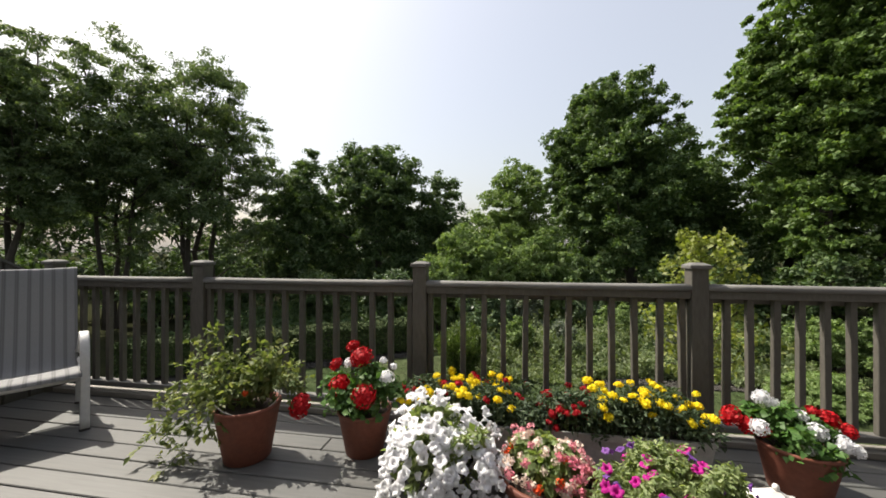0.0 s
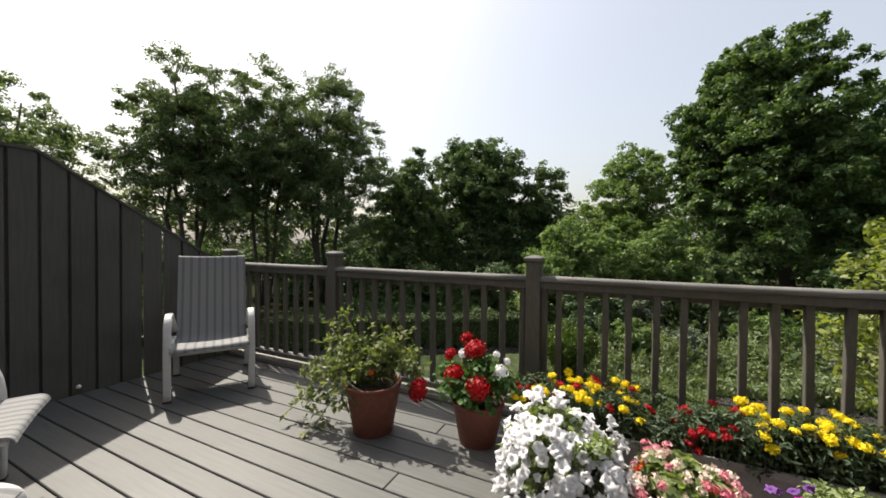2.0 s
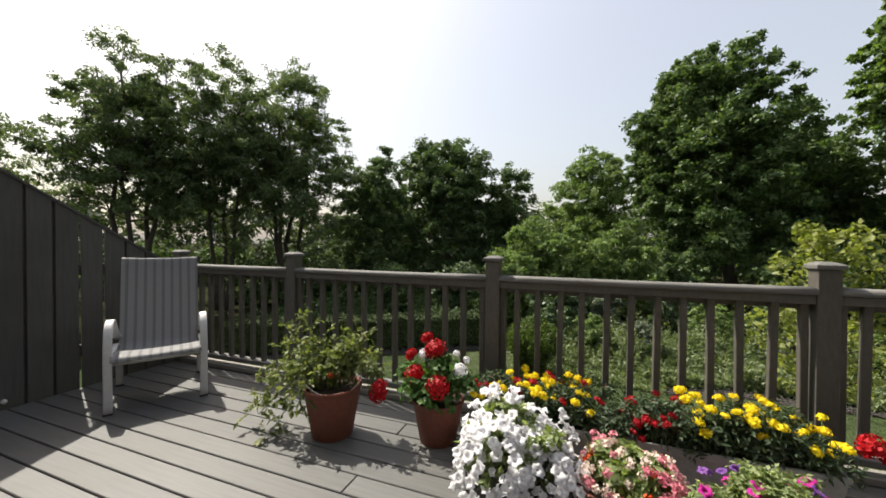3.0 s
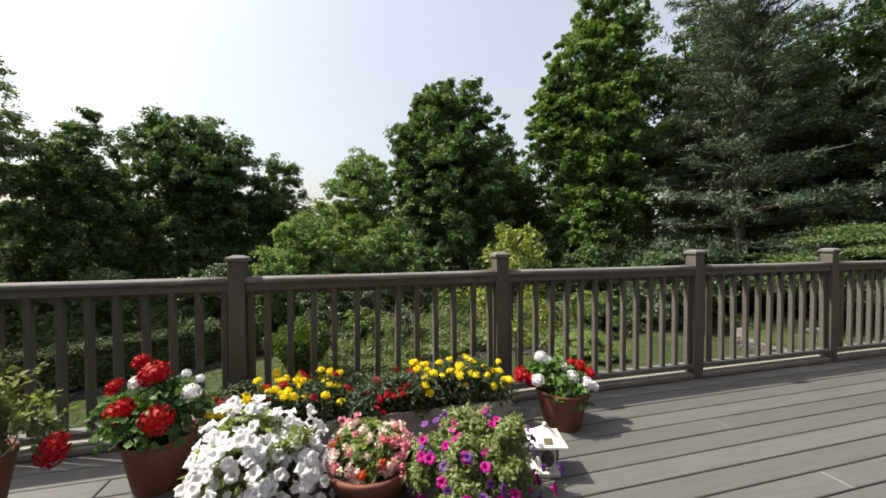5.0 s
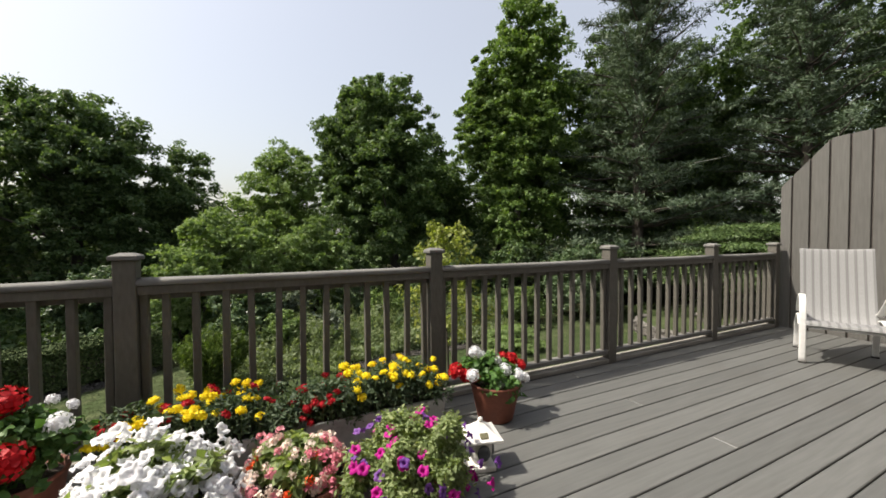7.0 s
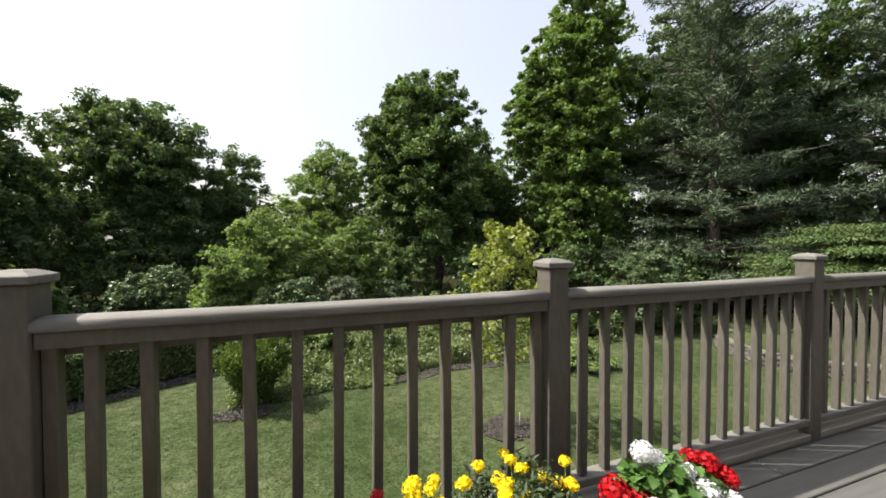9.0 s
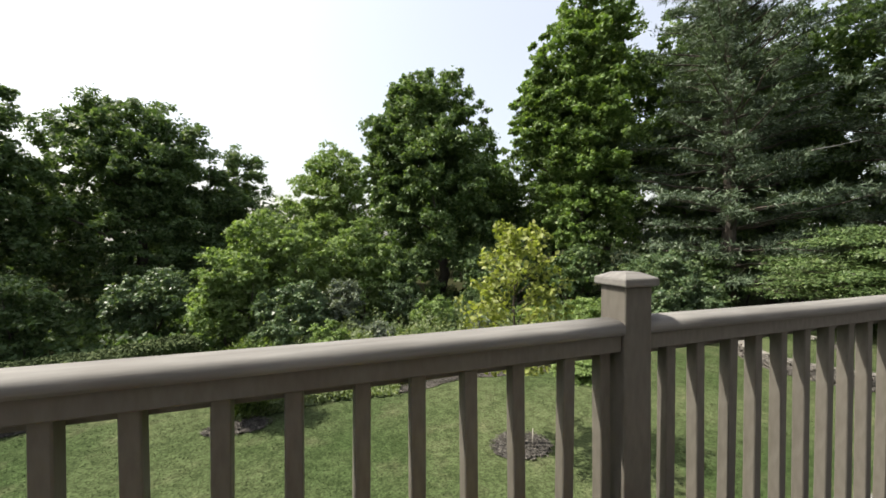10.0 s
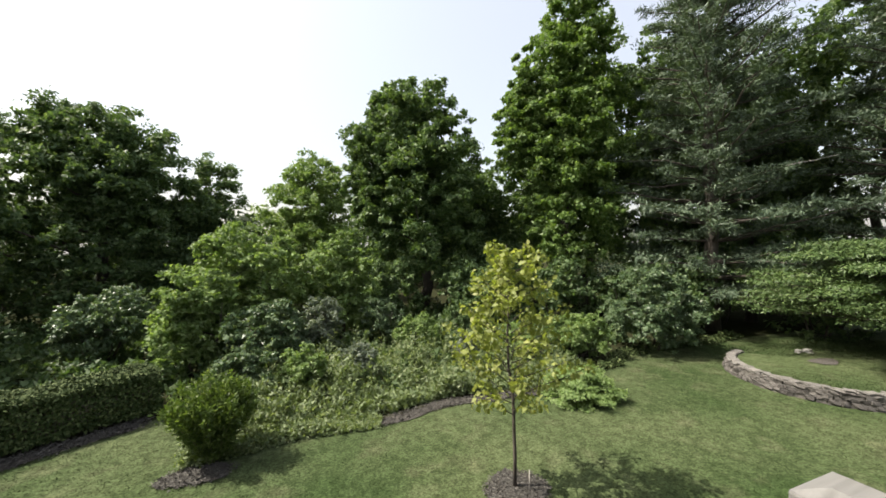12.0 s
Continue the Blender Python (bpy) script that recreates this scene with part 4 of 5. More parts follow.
def wood_floor(rng):
    x = rng.uniform(-14, 15)
    return x, max(lawn_edge(x) + 1.4, 13.5) + rng.uniform(0, 13)


herbs("undergrowth", "dark green undergrowth on the woodland floor", 110, 3000, wood_floor, 0.2, 0.9, (0.22, 0.11), L_VINE, "undergrowth")
herbs("tall_weeds", "tall pale green weeds and meadow plants in the bed", 111, 3000, weeds_area, 0.25, 1.30, (0.13, 0.050), L_WEED, "weeds", 0.26)
herbs("ground_cover", "low pale green ground cover along the bed", 112, 1100, edge_area, 0.10, 0.34, (0.07, 0.045), L_WEED, "ground cover")
herbs("ground_cover", "sparse yellow-green plants beside the gravel", 113, 300, edge_far, 0.10, 0.45, (0.08, 0.04), L_WEED, "ground cover")


def litter(name, label, seed, n, area, size):
    """Loose bark chips lying flat and tilted on the beds."""
    rng = R(seed)
    p = np.array([area(rng) for _ in range(n)])
    pos = np.stack([p[:, 0], p[:, 1], np.full(n, G + 0.035)], 1)
    ax = unit(rng.normal(size=(n, 3)) * np.array([1, 1, 0.35]))
    nrm = unit(rng.normal(size=(n, 3)) * 0.45 + np.array([0, 0, 1.0]))
    return tagged(part(name, leaf_mesh(name, pos, ax, nrm, size * rng.uniform(0.6, 1.5, n), size * rng.uniform(0.3, 0.6, n), 0.1), CHIPS), label, "bark chips", kind="stuff")


def hedge_strip(rng):
    x = rng.uniform(-7.5, -2.4)
    return x, lawn_edge(x) + rng.uniform(-0.3, 0.8)


def gravel_strip(rng):
    x = rng.uniform(1.7, 7.3)
    return x, lawn_edge(x) + rng.uniform(-0.05, 0.42)


def disc(cx, cy, rx, ry):
    def area(rng):
        a, r = rng.random() * 6.283, math.sqrt(rng.random()) * (0.95 + 0.15 * rng.random())
        return cx + rx * r * math.cos(a), cy + ry * r * math.sin(a)
    return area


litter("bark_chips", "loose dark bark chips below the hedge", 131, 5000, hedge_strip, 0.06)
litter("bark_chips", "loose grey chips and stones edging the bed", 132, 4200, gravel_strip, 0.045)
litter("bark_chips", "loose bark chips round the young tree", 133, 1500, disc(4.45, 8.45, 0.56, 0.46), 0.05)
litter("bark_chips", "loose bark chips under the small shrub", 134, 1100, disc(-0.80, 10.9, 0.62, 0.34), 0.05)


def edge_woods(rng):
    x = rng.uniform(9.5, 20.0)
    return x, lawn_edge(x) + rng.uniform(-0.05, 0.5)


herbs("woodland_edge_plants", "low green plants where the lawn meets the woods", 114, 420, edge_woods, 0.08, 0.35, (0.09, 0.045), L_HEDGE, "ground cover")


# ---- far woods ----
def far_woods():
    rng = R(121)
    n = 170
    cl = []
    for k in range(n):
        a = radians(-70 + 270 * (k + rng.random()) / n)
        d = rng.uniform(42, 62)
        for j in range(5):
            w = rng.uniform(1.6, 2.8)
            cl.append((d * math.cos(a) + rng.normal() * 1.5, d * math.sin(a) + rng.normal() * 1.5, G + rng.uniform(0.2, 7.2), w, w, w * 0.8))
    pos, ax, nrm, L, W = clump_leaves(rng, cl, 75, 0.70, 0.42, 0.5, 0.3, 0.3)
    tagged(part("far_woods", leaf_mesh("far_woods", pos, ax, nrm, L, W, 0.1, True), L_FAR), "distant dark green woodland", "woods", kind="stuff")


far_woods()


# ---- patio chairs ----
def sling_chair(at, turn, label, ahead=0.0):
    """A sling chair that looks along its own +x; the feet stand at x = 0 and x = -0.62."""
    t = thing("patio_chair", at, label, "chair", "striped patio chairs", turn=turn)
    for s in (-1, 1):
        y = s * 0.285
        arm = smooth_path([(0.0, y, 0), (0.004, y, 0.25), (0.0, y, 0.46), (-0.03, y, 0.585), (-0.10, y, 0.645), (-0.19, y, 0.64), (-0.30, y, 0.575), (-0.42, y * 0.99, 0.49), (-0.53, y * 0.97, 0.44)])
        part("arm_frame", add_tube(bmesh.new(), arm, None, 10, (0.026, 0.011)), ALU, t)
        leg = smooth_path([(-0.66, y, 0), (-0.63, y, 0.18), (-0.54, y, 0.34), (-0.40, y, 0.415), (-0.25, y, 0.40), (-0.16, y, 0.33), (-0.10, y, 0.375), (-0.02, y, 0.385)])
        part("back_leg", add_tube(bmesh.new(), leg, None, 10, (0.024, 0.010)), ALU, t)
        for fx in (0.0, -0.66):
            part("foot_cap", box(fx - 0.014, fx + 0.014, y - 0.029, y + 0.029, 0.0, 0.016, 0.004), DARKPOT, t, "dark plastic foot cap")
        rail = smooth_path([(p[0] + ahead, *p[1:]) for p in [(0.02, s * 0.252, 0.385), (-0.16, s * 0.252, 0.392), (-0.34, s * 0.252, 0.362), (-0.455, s * 0.252, 0.372), (-0.53, s * 0.252, 0.50), (-0.62, s * 0.252, 0.78), (-0.70, s * 0.252, 1.06)]])
        part("side_rail", add_tube(bmesh.new(), rail, [0.012] * len(rail), 8), ALU, t)
    part("cross_bar", add_tube(bmesh.new(), [(-0.02, -0.285, 0.355), (-0.02, 0.285, 0.355)], [0.013, 0.013], 8), ALU, t)
    part("cross_bar", add_tube(bmesh.new(), [(-0.50, -0.275, 0.40), (-0.50, 0.275, 0.40)], [0.012, 0.012], 8), ALU, t)
    prof = smooth_path([(p[0] + ahead, *p[1:]) for p in [(0.03, 0, 0.375), (0.015, 0, 0.398), (-0.05, 0, 0.402), (-0.16, 0, 0.396), (-0.34, 0, 0.36), (-0.45, 0, 0.368), (-0.53, 0, 0.50), (-0.62, 0, 0.78), (-0.70, 0, 1.06), (-0.72, 0, 1.075), (-0.728, 0, 1.05)]], 5)
    bm = bmesh.new()
    m = 8
    for off in (0.0, -0.006):
        rows = []
        for i, p in enumerate(prof):
            q = prof[min(i + 1, len(prof) - 1)] - prof[max(i - 1, 0)]
            nn = Vector((q.z, 0, -q.x)).normalized()
            row = []
            for j in range(m + 1):
                v = j / m * 2 - 1
                sag = -0.012 * (1 - v * v)
                row.append(bm.verts.new(Vector((p.x, v * 0.270, p.z)) + nn * (sag - off + 0.012)))
            rows.append(row)
        for a, b in zip(rows, rows[1:]):
            for j in range(m):
                f = bm.faces.new((a[j], a[j + 1], b[j + 1], b[j]))
                f.smooth = True
    part("sling", bm, SLING, t, "grey and white striped woven sling")
    return t


def yaw_of(dx, dy):
    return math.degrees(math.atan2(dy, dx))


sling_chair((-2.395, 2.615, 0.0), yaw_of(0.84, -0.54), "white framed patio chair with striped sling seat, beside the board wall")
sling_chair((5.48, 2.275, 0.0), yaw_of(-0.92, -0.40), "white framed patio chair with striped sling seat, in full sun")
sling_chair((-2.06, 1.375, 0.0), yaw_of(0.46, 0.89), "white framed patio chair with striped sling, half in shade", 0.13)


def ottoman(at, turn):
    t = thing("footstool", at, "low striped sling footstool with white frame", "footstool", turn=turn)
    for s in (-1, 1):
        y = s * 0.24
        hoop = smooth_path([(0.2, y, 0), (0.2, y, 0.2), (0.15, y, 0.275), (0.0, y, 0.295), (-0.15, y, 0.275), (-0.2, y, 0.2), (-0.2, y, 0)])
        part("leg_hoop", add_tube(bmesh.new(), hoop, None, 10, (0.022, 0.010)), ALU, t)
    bm = bmesh.new()
    for off in (0, -0.006):
        rows = [[bm.verts.new((u * 0.22, v * 0.22, 0.306 + off - 0.03 * abs(u) ** 3 - 0.012 * (1 - v * v))) for v in (-1, -0.5, 0, 0.5, 1)] for u in (-1, -0.8, -0.5, 0, 0.5, 0.8, 1)]
        for a, b in zip(rows, rows[1:]):
            for j in range(4):
                bm.faces.new((a[j], a[j + 1], b[j + 1], b[j])).smooth = True
    part("sling", bm, SLING, t, "grey and white striped woven sling")
    return t


ottoman((-1.55, 1.06, 0.0), 40)


# ---- flowers ----
def trumpet_mesh(name, material, seed, lobes=5):
    """A petunia: five waved lobes round a funnel."""
    rng = R(seed)
    bm = bmesh.new()
    n = lobes * 4
    ph = rng.random() * 6.283
    outer, rim, mid, low = [], [], [], []
    for k in range(n):
        a = 6.283 * k / n
        w = math.cos(lobes * a)
        ruffle = 0.13 * math.sin(3 * a + ph) + 0.09 * math.sin(7 * a + 2 * ph)
        r = 0.93 + 0.08 * w + rng.normal() * 0.04
        outer.append(bm.verts.new((math.cos(a) * r, math.sin(a) * r, -0.10 + 0.10 * w + 1.3 * ruffle + rng.normal() * 0.08)))
        rim.append(bm.verts.new((math.cos(a) * 0.68, math.sin(a) * 0.68, 0.08 + 0.05 * w + 0.6 * ruffle + rng.normal() * 0.03)))
        mid.append(bm.verts.new((math.cos(a) * 0.32, math.sin(a) * 0.32, -0.12)))
        low.append(bm.verts.new((math.cos(a) * 0.12, math.sin(a) * 0.12, -0.95)))
    for k in range(n):
        j = (k + 1) % n
        bm.faces.new((rim[k], rim[j], outer[j], outer[k])).smooth = True
        bm.faces.new((mid[k], mid[j], rim[j], rim[k])).smooth = True
        bm.faces.new((low[k], low[j], mid[j], mid[k])).smooth = True
    me = bpy.data.meshes.new(name)
    bm.to_mesh(me)
    bm.free()
    me.materials.append(material)
    return me


def petal_ball(name, material, seed, n, length, width, flat=0.75, core=0.62, lower=-0.5):
    """A round flower head of many overlapping petals on a small core."""
    rng = R(seed)
    k = np.arange(n) + 0.5
    z = 1 - (1 - lower) * k / n
    a = k * 2.39996
    r = np.sqrt(np.maximum(0, 1 - z * z))
    d = np.stack([r * np.cos(a), r * np.sin(a), z], 1)
    nrm = unit(d + rng.normal(size=d.shape) * 0.35)
    ax = unit(np.cross(nrm, rng.normal(size=d.shape)))
    pos = d * np.array([1, 1, flat]) * (0.84 + 0.12 * rng.random((n, 1))) - ax * length * 0.45
    me = leaf_mesh(name, pos, ax, nrm, length * rng.uniform(0.8, 1.2, n), width * rng.uniform(0.8, 1.2, n), 0.12)
    bm = bmesh.new()
    bm.from_mesh(me)
    bmesh.ops.create_icosphere(bm, subdivisions=1, radius=core + 0.16, matrix=Matrix.Diagonal((1, 1, flat, 1)))
    bm.to_mesh(me)
    bm.free()
    me.materials.append(material)
    return me


TRUMPET_WHITE = [trumpet_mesh("white_flower", P_WHITE, s) for s in (1, 2, 3)]
TRUMPET_MAGENTA = [trumpet_mesh("magenta_flower", P_MAGENTA, s) for s in (4, 5)]
TRUMPET_VIOLET = [trumpet_mesh("violet_flower", P_VIOLET, s) for s in (6, 7)]
POM_YELLOW = [petal_ball("marigold_flower", P_YELLOW, s, 26, 0.62, 0.55, 0.7, 0.6, -0.25) for s in (8, 9)]
HEAD_RED = [petal_ball("red_flower_head", P_RED, s, 72, 0.42, 0.36, 0.8, 0.6, -0.7) for s in (10, 11)]
HEAD_WHITE = [petal_ball("white_flower_head", P_WHITE, s, 60, 0.45, 0.38, 0.8, 0.55, -0.7) for s in (12, 13)]
HEAD_CRIMSON = [petal_ball("crimson_flower", P_CRIMSON, s, 22, 0.7, 0.5, 0.6, 0.5, -0.2) for s in (14, 15)]
ROSETTE = {c: [petal_ball("begonia_flower", m, s, 9, 0.9, 0.85, 0.5, 0.3, 0.0) for s in (16, 17)] for c, m in (("pink", P_PINK), ("blush", P_BLUSH), ("orange", P_ORANGE))}


def put_flower(name, meshes, parent, rng, p, n, size):
    o = part(name, meshes[int(rng.integers(len(meshes)))], None, parent)
    q = Vector(n).to_track_quat("Z", "Y").to_matrix().to_4x4() @ Matrix.Rotation(rng.random() * 6.28, 4, "Z")
    o.matrix_local = Matrix.Translation(p) @ q @ Matrix.Diagonal((size, size, size, 1))
    return o


def stem(bm, a, b, r=0.0025, rng=None):
    a, b = np.array(a, float), np.array(b, float)
    mid = (a + b) / 2 + np.array([0, 0, 0.02])
    add_tube(bm, [tuple(a), tuple(mid), tuple(b)], [r, r * 0.9, r * 0.8], 5)


def clay_pot(parent, r, h, material=TERRA, name="pot"):
    """A tapered pot with a rolled rim, hollow to the soil."""
    b = r * 0.70
    part(name, lathe([(b * 0.96, 0), (b, 0.006), (r * 0.95, h * 0.86), (r * 0.975, h * 0.925), (r * 0.998, h * 0.935), (r * 1.012, h * 0.96), (r * 1.0, h * 0.99), (r * 0.975, h), (r * 0.92, h * 0.99), (r * 0.90, h * 0.86), (r * 0.3, h * 0.855)], 40), material, parent)
    part("soil", lathe([(r * 0.89, h * 0.86), (r * 0.86, h * 0.885), (r * 0.4, h * 0.90), (r * 0.05, h * 0.905)], 24), SOIL, parent)


def foliage(parent, rng, clumps, per, leaf, material, upness=0.5, hollow=0.2, droop=0.2, low=-0.7, name="foliage"):
    pos, ax, nrm, L, W = clump_leaves(rng, clumps, per, leaf[0], leaf[1], upness, hollow, droop, low)
    pos[:, 2] = np.maximum(pos[:, 2], 0.012)
    part(name, leaf_mesh(name, pos, ax, nrm, L, W, 0.2), material, parent)


def geranium(at, r, h, heads, clumps, label, seed, per=130):
    """heads: (kind, x, y, z, size) in the pot's own frame."""
    rng = R(seed)
    t = thing("potted_geranium", at, label, "potted plant", "potted geraniums")
    clay_pot(t, r, h)
    foliage(t, rng, clumps, int(per * 1.5), (0.036, 0.038), L_GERAN, 0.6, 0.15, 0.3, -0.5)
    bm = bmesh.new()
    for kind, x, y, z, s in heads:
        stem(bm, (x * 0.35, y * 0.35, h * 0.9), (x, y, z), 0.003)
        d = unit(np.array([x * 1.2, y * 1.2 - 0.10, 0.22]))
        put_flower("flower_head", HEAD_RED if kind == "r" else HEAD_WHITE, t, rng, (x, y, z), d, s)
    part("stem", bm, GREENSTEM, t)
    return t


g2 = [(0.0, 0, 0.34, 0.15, 0.15, 0.10), (-0.12, -0.05, 0.32, 0.12, 0.12, 0.10), (0.08, 0.02, 0.36, 0.12, 0.12, 0.10), (0.0, -0.10, 0.30, 0.13, 0.09, 0.08), (-0.2, 0.03, 0.36, 0.10, 0.10, 0.09), (0.15, 0.0, 0.38, 0.09, 0.09, 0.10), (0.02, 0.0, 0.45, 0.10, 0.10, 0.08)]
geranium((-0.25, 2.95, 0.0), 0.165, 0.265, [
    ("r", -0.33, -0.17, 0.318, 0.076), ("r", -0.14, -0.06, 0.415, 0.070), ("r", 0.045, -0.13, 0.385, 0.075), ("r", -0.03, 0.02, 0.565, 0.077), ("r", -0.10, 0.05, 0.625, 0.045),
    ("r", -0.19, 0.00, 0.520, 0.045), ("w", -0.11, 0.02, 0.530, 0.038), ("w", 0.155, -0.03, 0.465, 0.050), ("w", 0.10, 0.06, 0.54, 0.026), ("w", 0.18, 0.02, 0.52, 0.024)],
    g2, "terracotta pot of red and white geraniums on the deck", 301)

g3 = [(0.0, 0, 0.28, 0.12, 0.12, 0.09), (-0.05, -0.09, 0.26, 0.09, 0.08, 0.09), (0.04, -0.11, 0.21, 0.09, 0.06, 0.08), (-0.02, 0.04, 0.35, 0.09, 0.08, 0.08), (0.09, 0, 0.30, 0.08, 0.07, 0.07), (-0.12, 0.03, 0.30, 0.08, 0.07, 0.07), (-0.16, 0.06, 0.34, 0.06, 0.06, 0.06)]
geranium((2.09, 2.96, 0.0), 0.175, 0.25, [
    ("r", -0.28, 0.05, 0.345, 0.058), ("r", -0.22, 0.02, 0.315, 0.052), ("r", -0.16, 0.00, 0.30, 0.040), ("w", -0.12, 0.08, 0.445, 0.044), ("w", -0.08, 0.06, 0.425, 0.034), ("w", -0.22, -0.07, 0.345, 0.044),
    ("r", 0.16, 0.03, 0.365, 0.054), ("r", 0.21, -0.01, 0.330, 0.044), ("r", 0.11, 0.06, 0.385, 0.040), ("w", 0.05, -0.05, 0.335, 0.048), ("w", 0.13, -0.09, 0.300, 0.046), ("w", 0.02, 0.01, 0.385, 0.034), ("w", 0.18, -0.10, 0.275, 0.034), ("w", -0.04, -0.12, 0.28, 0.034)],
    g3, "terracotta pot of white and red geraniums beside the railing", 302, 90)


def petunia_mound(name, at, label, seed, r, top, counts, clumps, per, leaf, material, potr, poth, potmat, size, mass=0, bare=0.0):
    rng = R(seed)
    t = thing(name, at, label, "potted plant")
    clay_pot(t, potr, poth, potmat)
    foliage(t, rng, clumps, per, leaf, material, 0.5, 0.15, 0.2, -0.9)
    for nm, meshes, n, s in counts:
        for _ in range(n):
            d = unit(rng.normal(size=3))
            if d[2] < -0.15:
                d[2] = -d[2]
            if bare and -0.75 * d[0] * 0.4 - d[1] * 0.8 + d[2] * 0.35 > 0.1 and rng.random() < bare:
                continue
            w = 1.0 if rng.random() < 0.75 else 0.88
            z = poth * 0.45 + (top - poth * 0.45) * d[2]
            hang = 0.0 if d[2] > 0.25 else -rng.random() * poth * 0.35
            rr = r * (1.0 if d[2] > 0 else 0.95)
            lump = 1 + 0.10 * math.sin(5 * d[0] + seed) + 0.08 * math.sin(7 * d[1]) + rng.normal() * 0.05
            w *= lump
            p = np.array([d[0] * rr * w, d[1] * rr * w, max(z * w + hang, 0.04)])
            f = unit(d * 0.9 + np.array([0, -0.25, 0.25]) + rng.normal(size=3) * 0.35)
            put_flower(nm, meshes, t, rng, p, f, s * rng.uniform(0.8, 1.15))
    if mass:
        # the small blooms between, too many to pick apart
        bm = bmesh.new()
        for _ in range(mass):
            d = unit(rng.normal(size=3))
            d[2] = abs(d[2]) - 0.1
            w = rng.uniform(0.82, 1.0)
            p = Vector((d[0] * r * w, d[1] * r * w, max(poth * 0.45 + (top - poth * 0.45) * d[2] * w, 0.05)))
            m = Matrix.Translation(p) @ Vector(unit(d + rng.normal(size=3) * 0.5)).to_track_quat("Z", "Y").to_matrix().to_4x4() @ Matrix.Diagonal((0.024, 0.024, 0.024, 1))
            ring = [bm.verts.new(m @ Vector((math.cos(q) * (1 if k % 2 else 0.75), math.sin(q) * (1 if k % 2 else 0.75), 0.2 * rng.normal()))) for k, q in enumerate(np.linspace(0, 6.283, 11)[:-1])]
            mid = bm.verts.new(m @ Vector((0, 0, -0.4)))
            for k in range(10):
                bm.faces.new((ring[k], ring[(k + 1) % 10], mid))
        tagged(part("bloom_mass", bm, P_WHITE, t), kind="stuff")
    return t


cl = crown_clumps(R(5), (0, 0, 0.24), (0.24, 0.22, 0.17), 24, 0.085)
petunia_mound("potted_petunia", (0.28, 2.62, 0.0), "overflowing mound of white petunias in a dark pot", 311, 0.315, 0.445,
              [("flower", TRUMPET_WHITE, 298, 0.0315)], cl, 30, (0.05, 0.026), L_PETU, 0.17, 0.21, DARKPOT, 0.04, 230)

rng = R(320)
begonia = thing("begonia_bowl", (0.80, 2.63, 0.0), "wide terracotta bowl of pink and cream begonias", "potted plant")
part("pot", lathe([(0.15, 0), (0.16, 0.006), (0.222, 0.13), (0.232, 0.135), (0.236, 0.165), (0.228, 0.172), (0.212, 0.168), (0.205, 0.14), (0.05, 0.138)], 40), TERRA, begonia)
part("soil", lathe([(0.206, 0.14), (0.19, 0.152), (0.03, 0.158)], 24), SOIL, begonia)
foliage(begonia, rng, crown_clumps(rng, (0, 0, 0.20), (0.18, 0.17, 0.09), 22, 0.07), 50, (0.045, 0.04), L_PETU)
for kind, n in (("pink", 60), ("blush", 46), ("orange", 7)):
    for _ in range(n):
        d = unit(rng.normal(size=3))
        d[2] = abs(d[2])
        x = d[0] * 0.20
        if kind == "pink" and abs(x) < 0.05 and rng.random() < 0.6:
            x += 0.09 * np.sign(x)
        p = (x * 1.08, d[1] * 0.20, 0.175 + 0.155 * d[2] + rng.normal() * 0.014)
        put_flower("flower", ROSETTE[kind], begonia, rng, p, unit(d + np.array([0, -0.3, 0.3])), rng.uniform(0.017, 0.025))

cl = crown_clumps(R(6), (0, 0, 0.22), (0.29, 0.27, 0.17), 44, 0.075)
petunia_mound("potted_petunia", (1.27, 2.42, 0.0), "sprawling magenta and violet petunias in a terracotta pot", 331, 0.335, 0.39,
              [("flower", TRUMPET_MAGENTA, 62, 0.029), ("violet_flower", TRUMPET_VIOLET, 70, 0.022)], cl, 120, (0.026, 0.013), L_PETU, 0.17, 0.20, TERRA, 0.03, 0, 0.5)


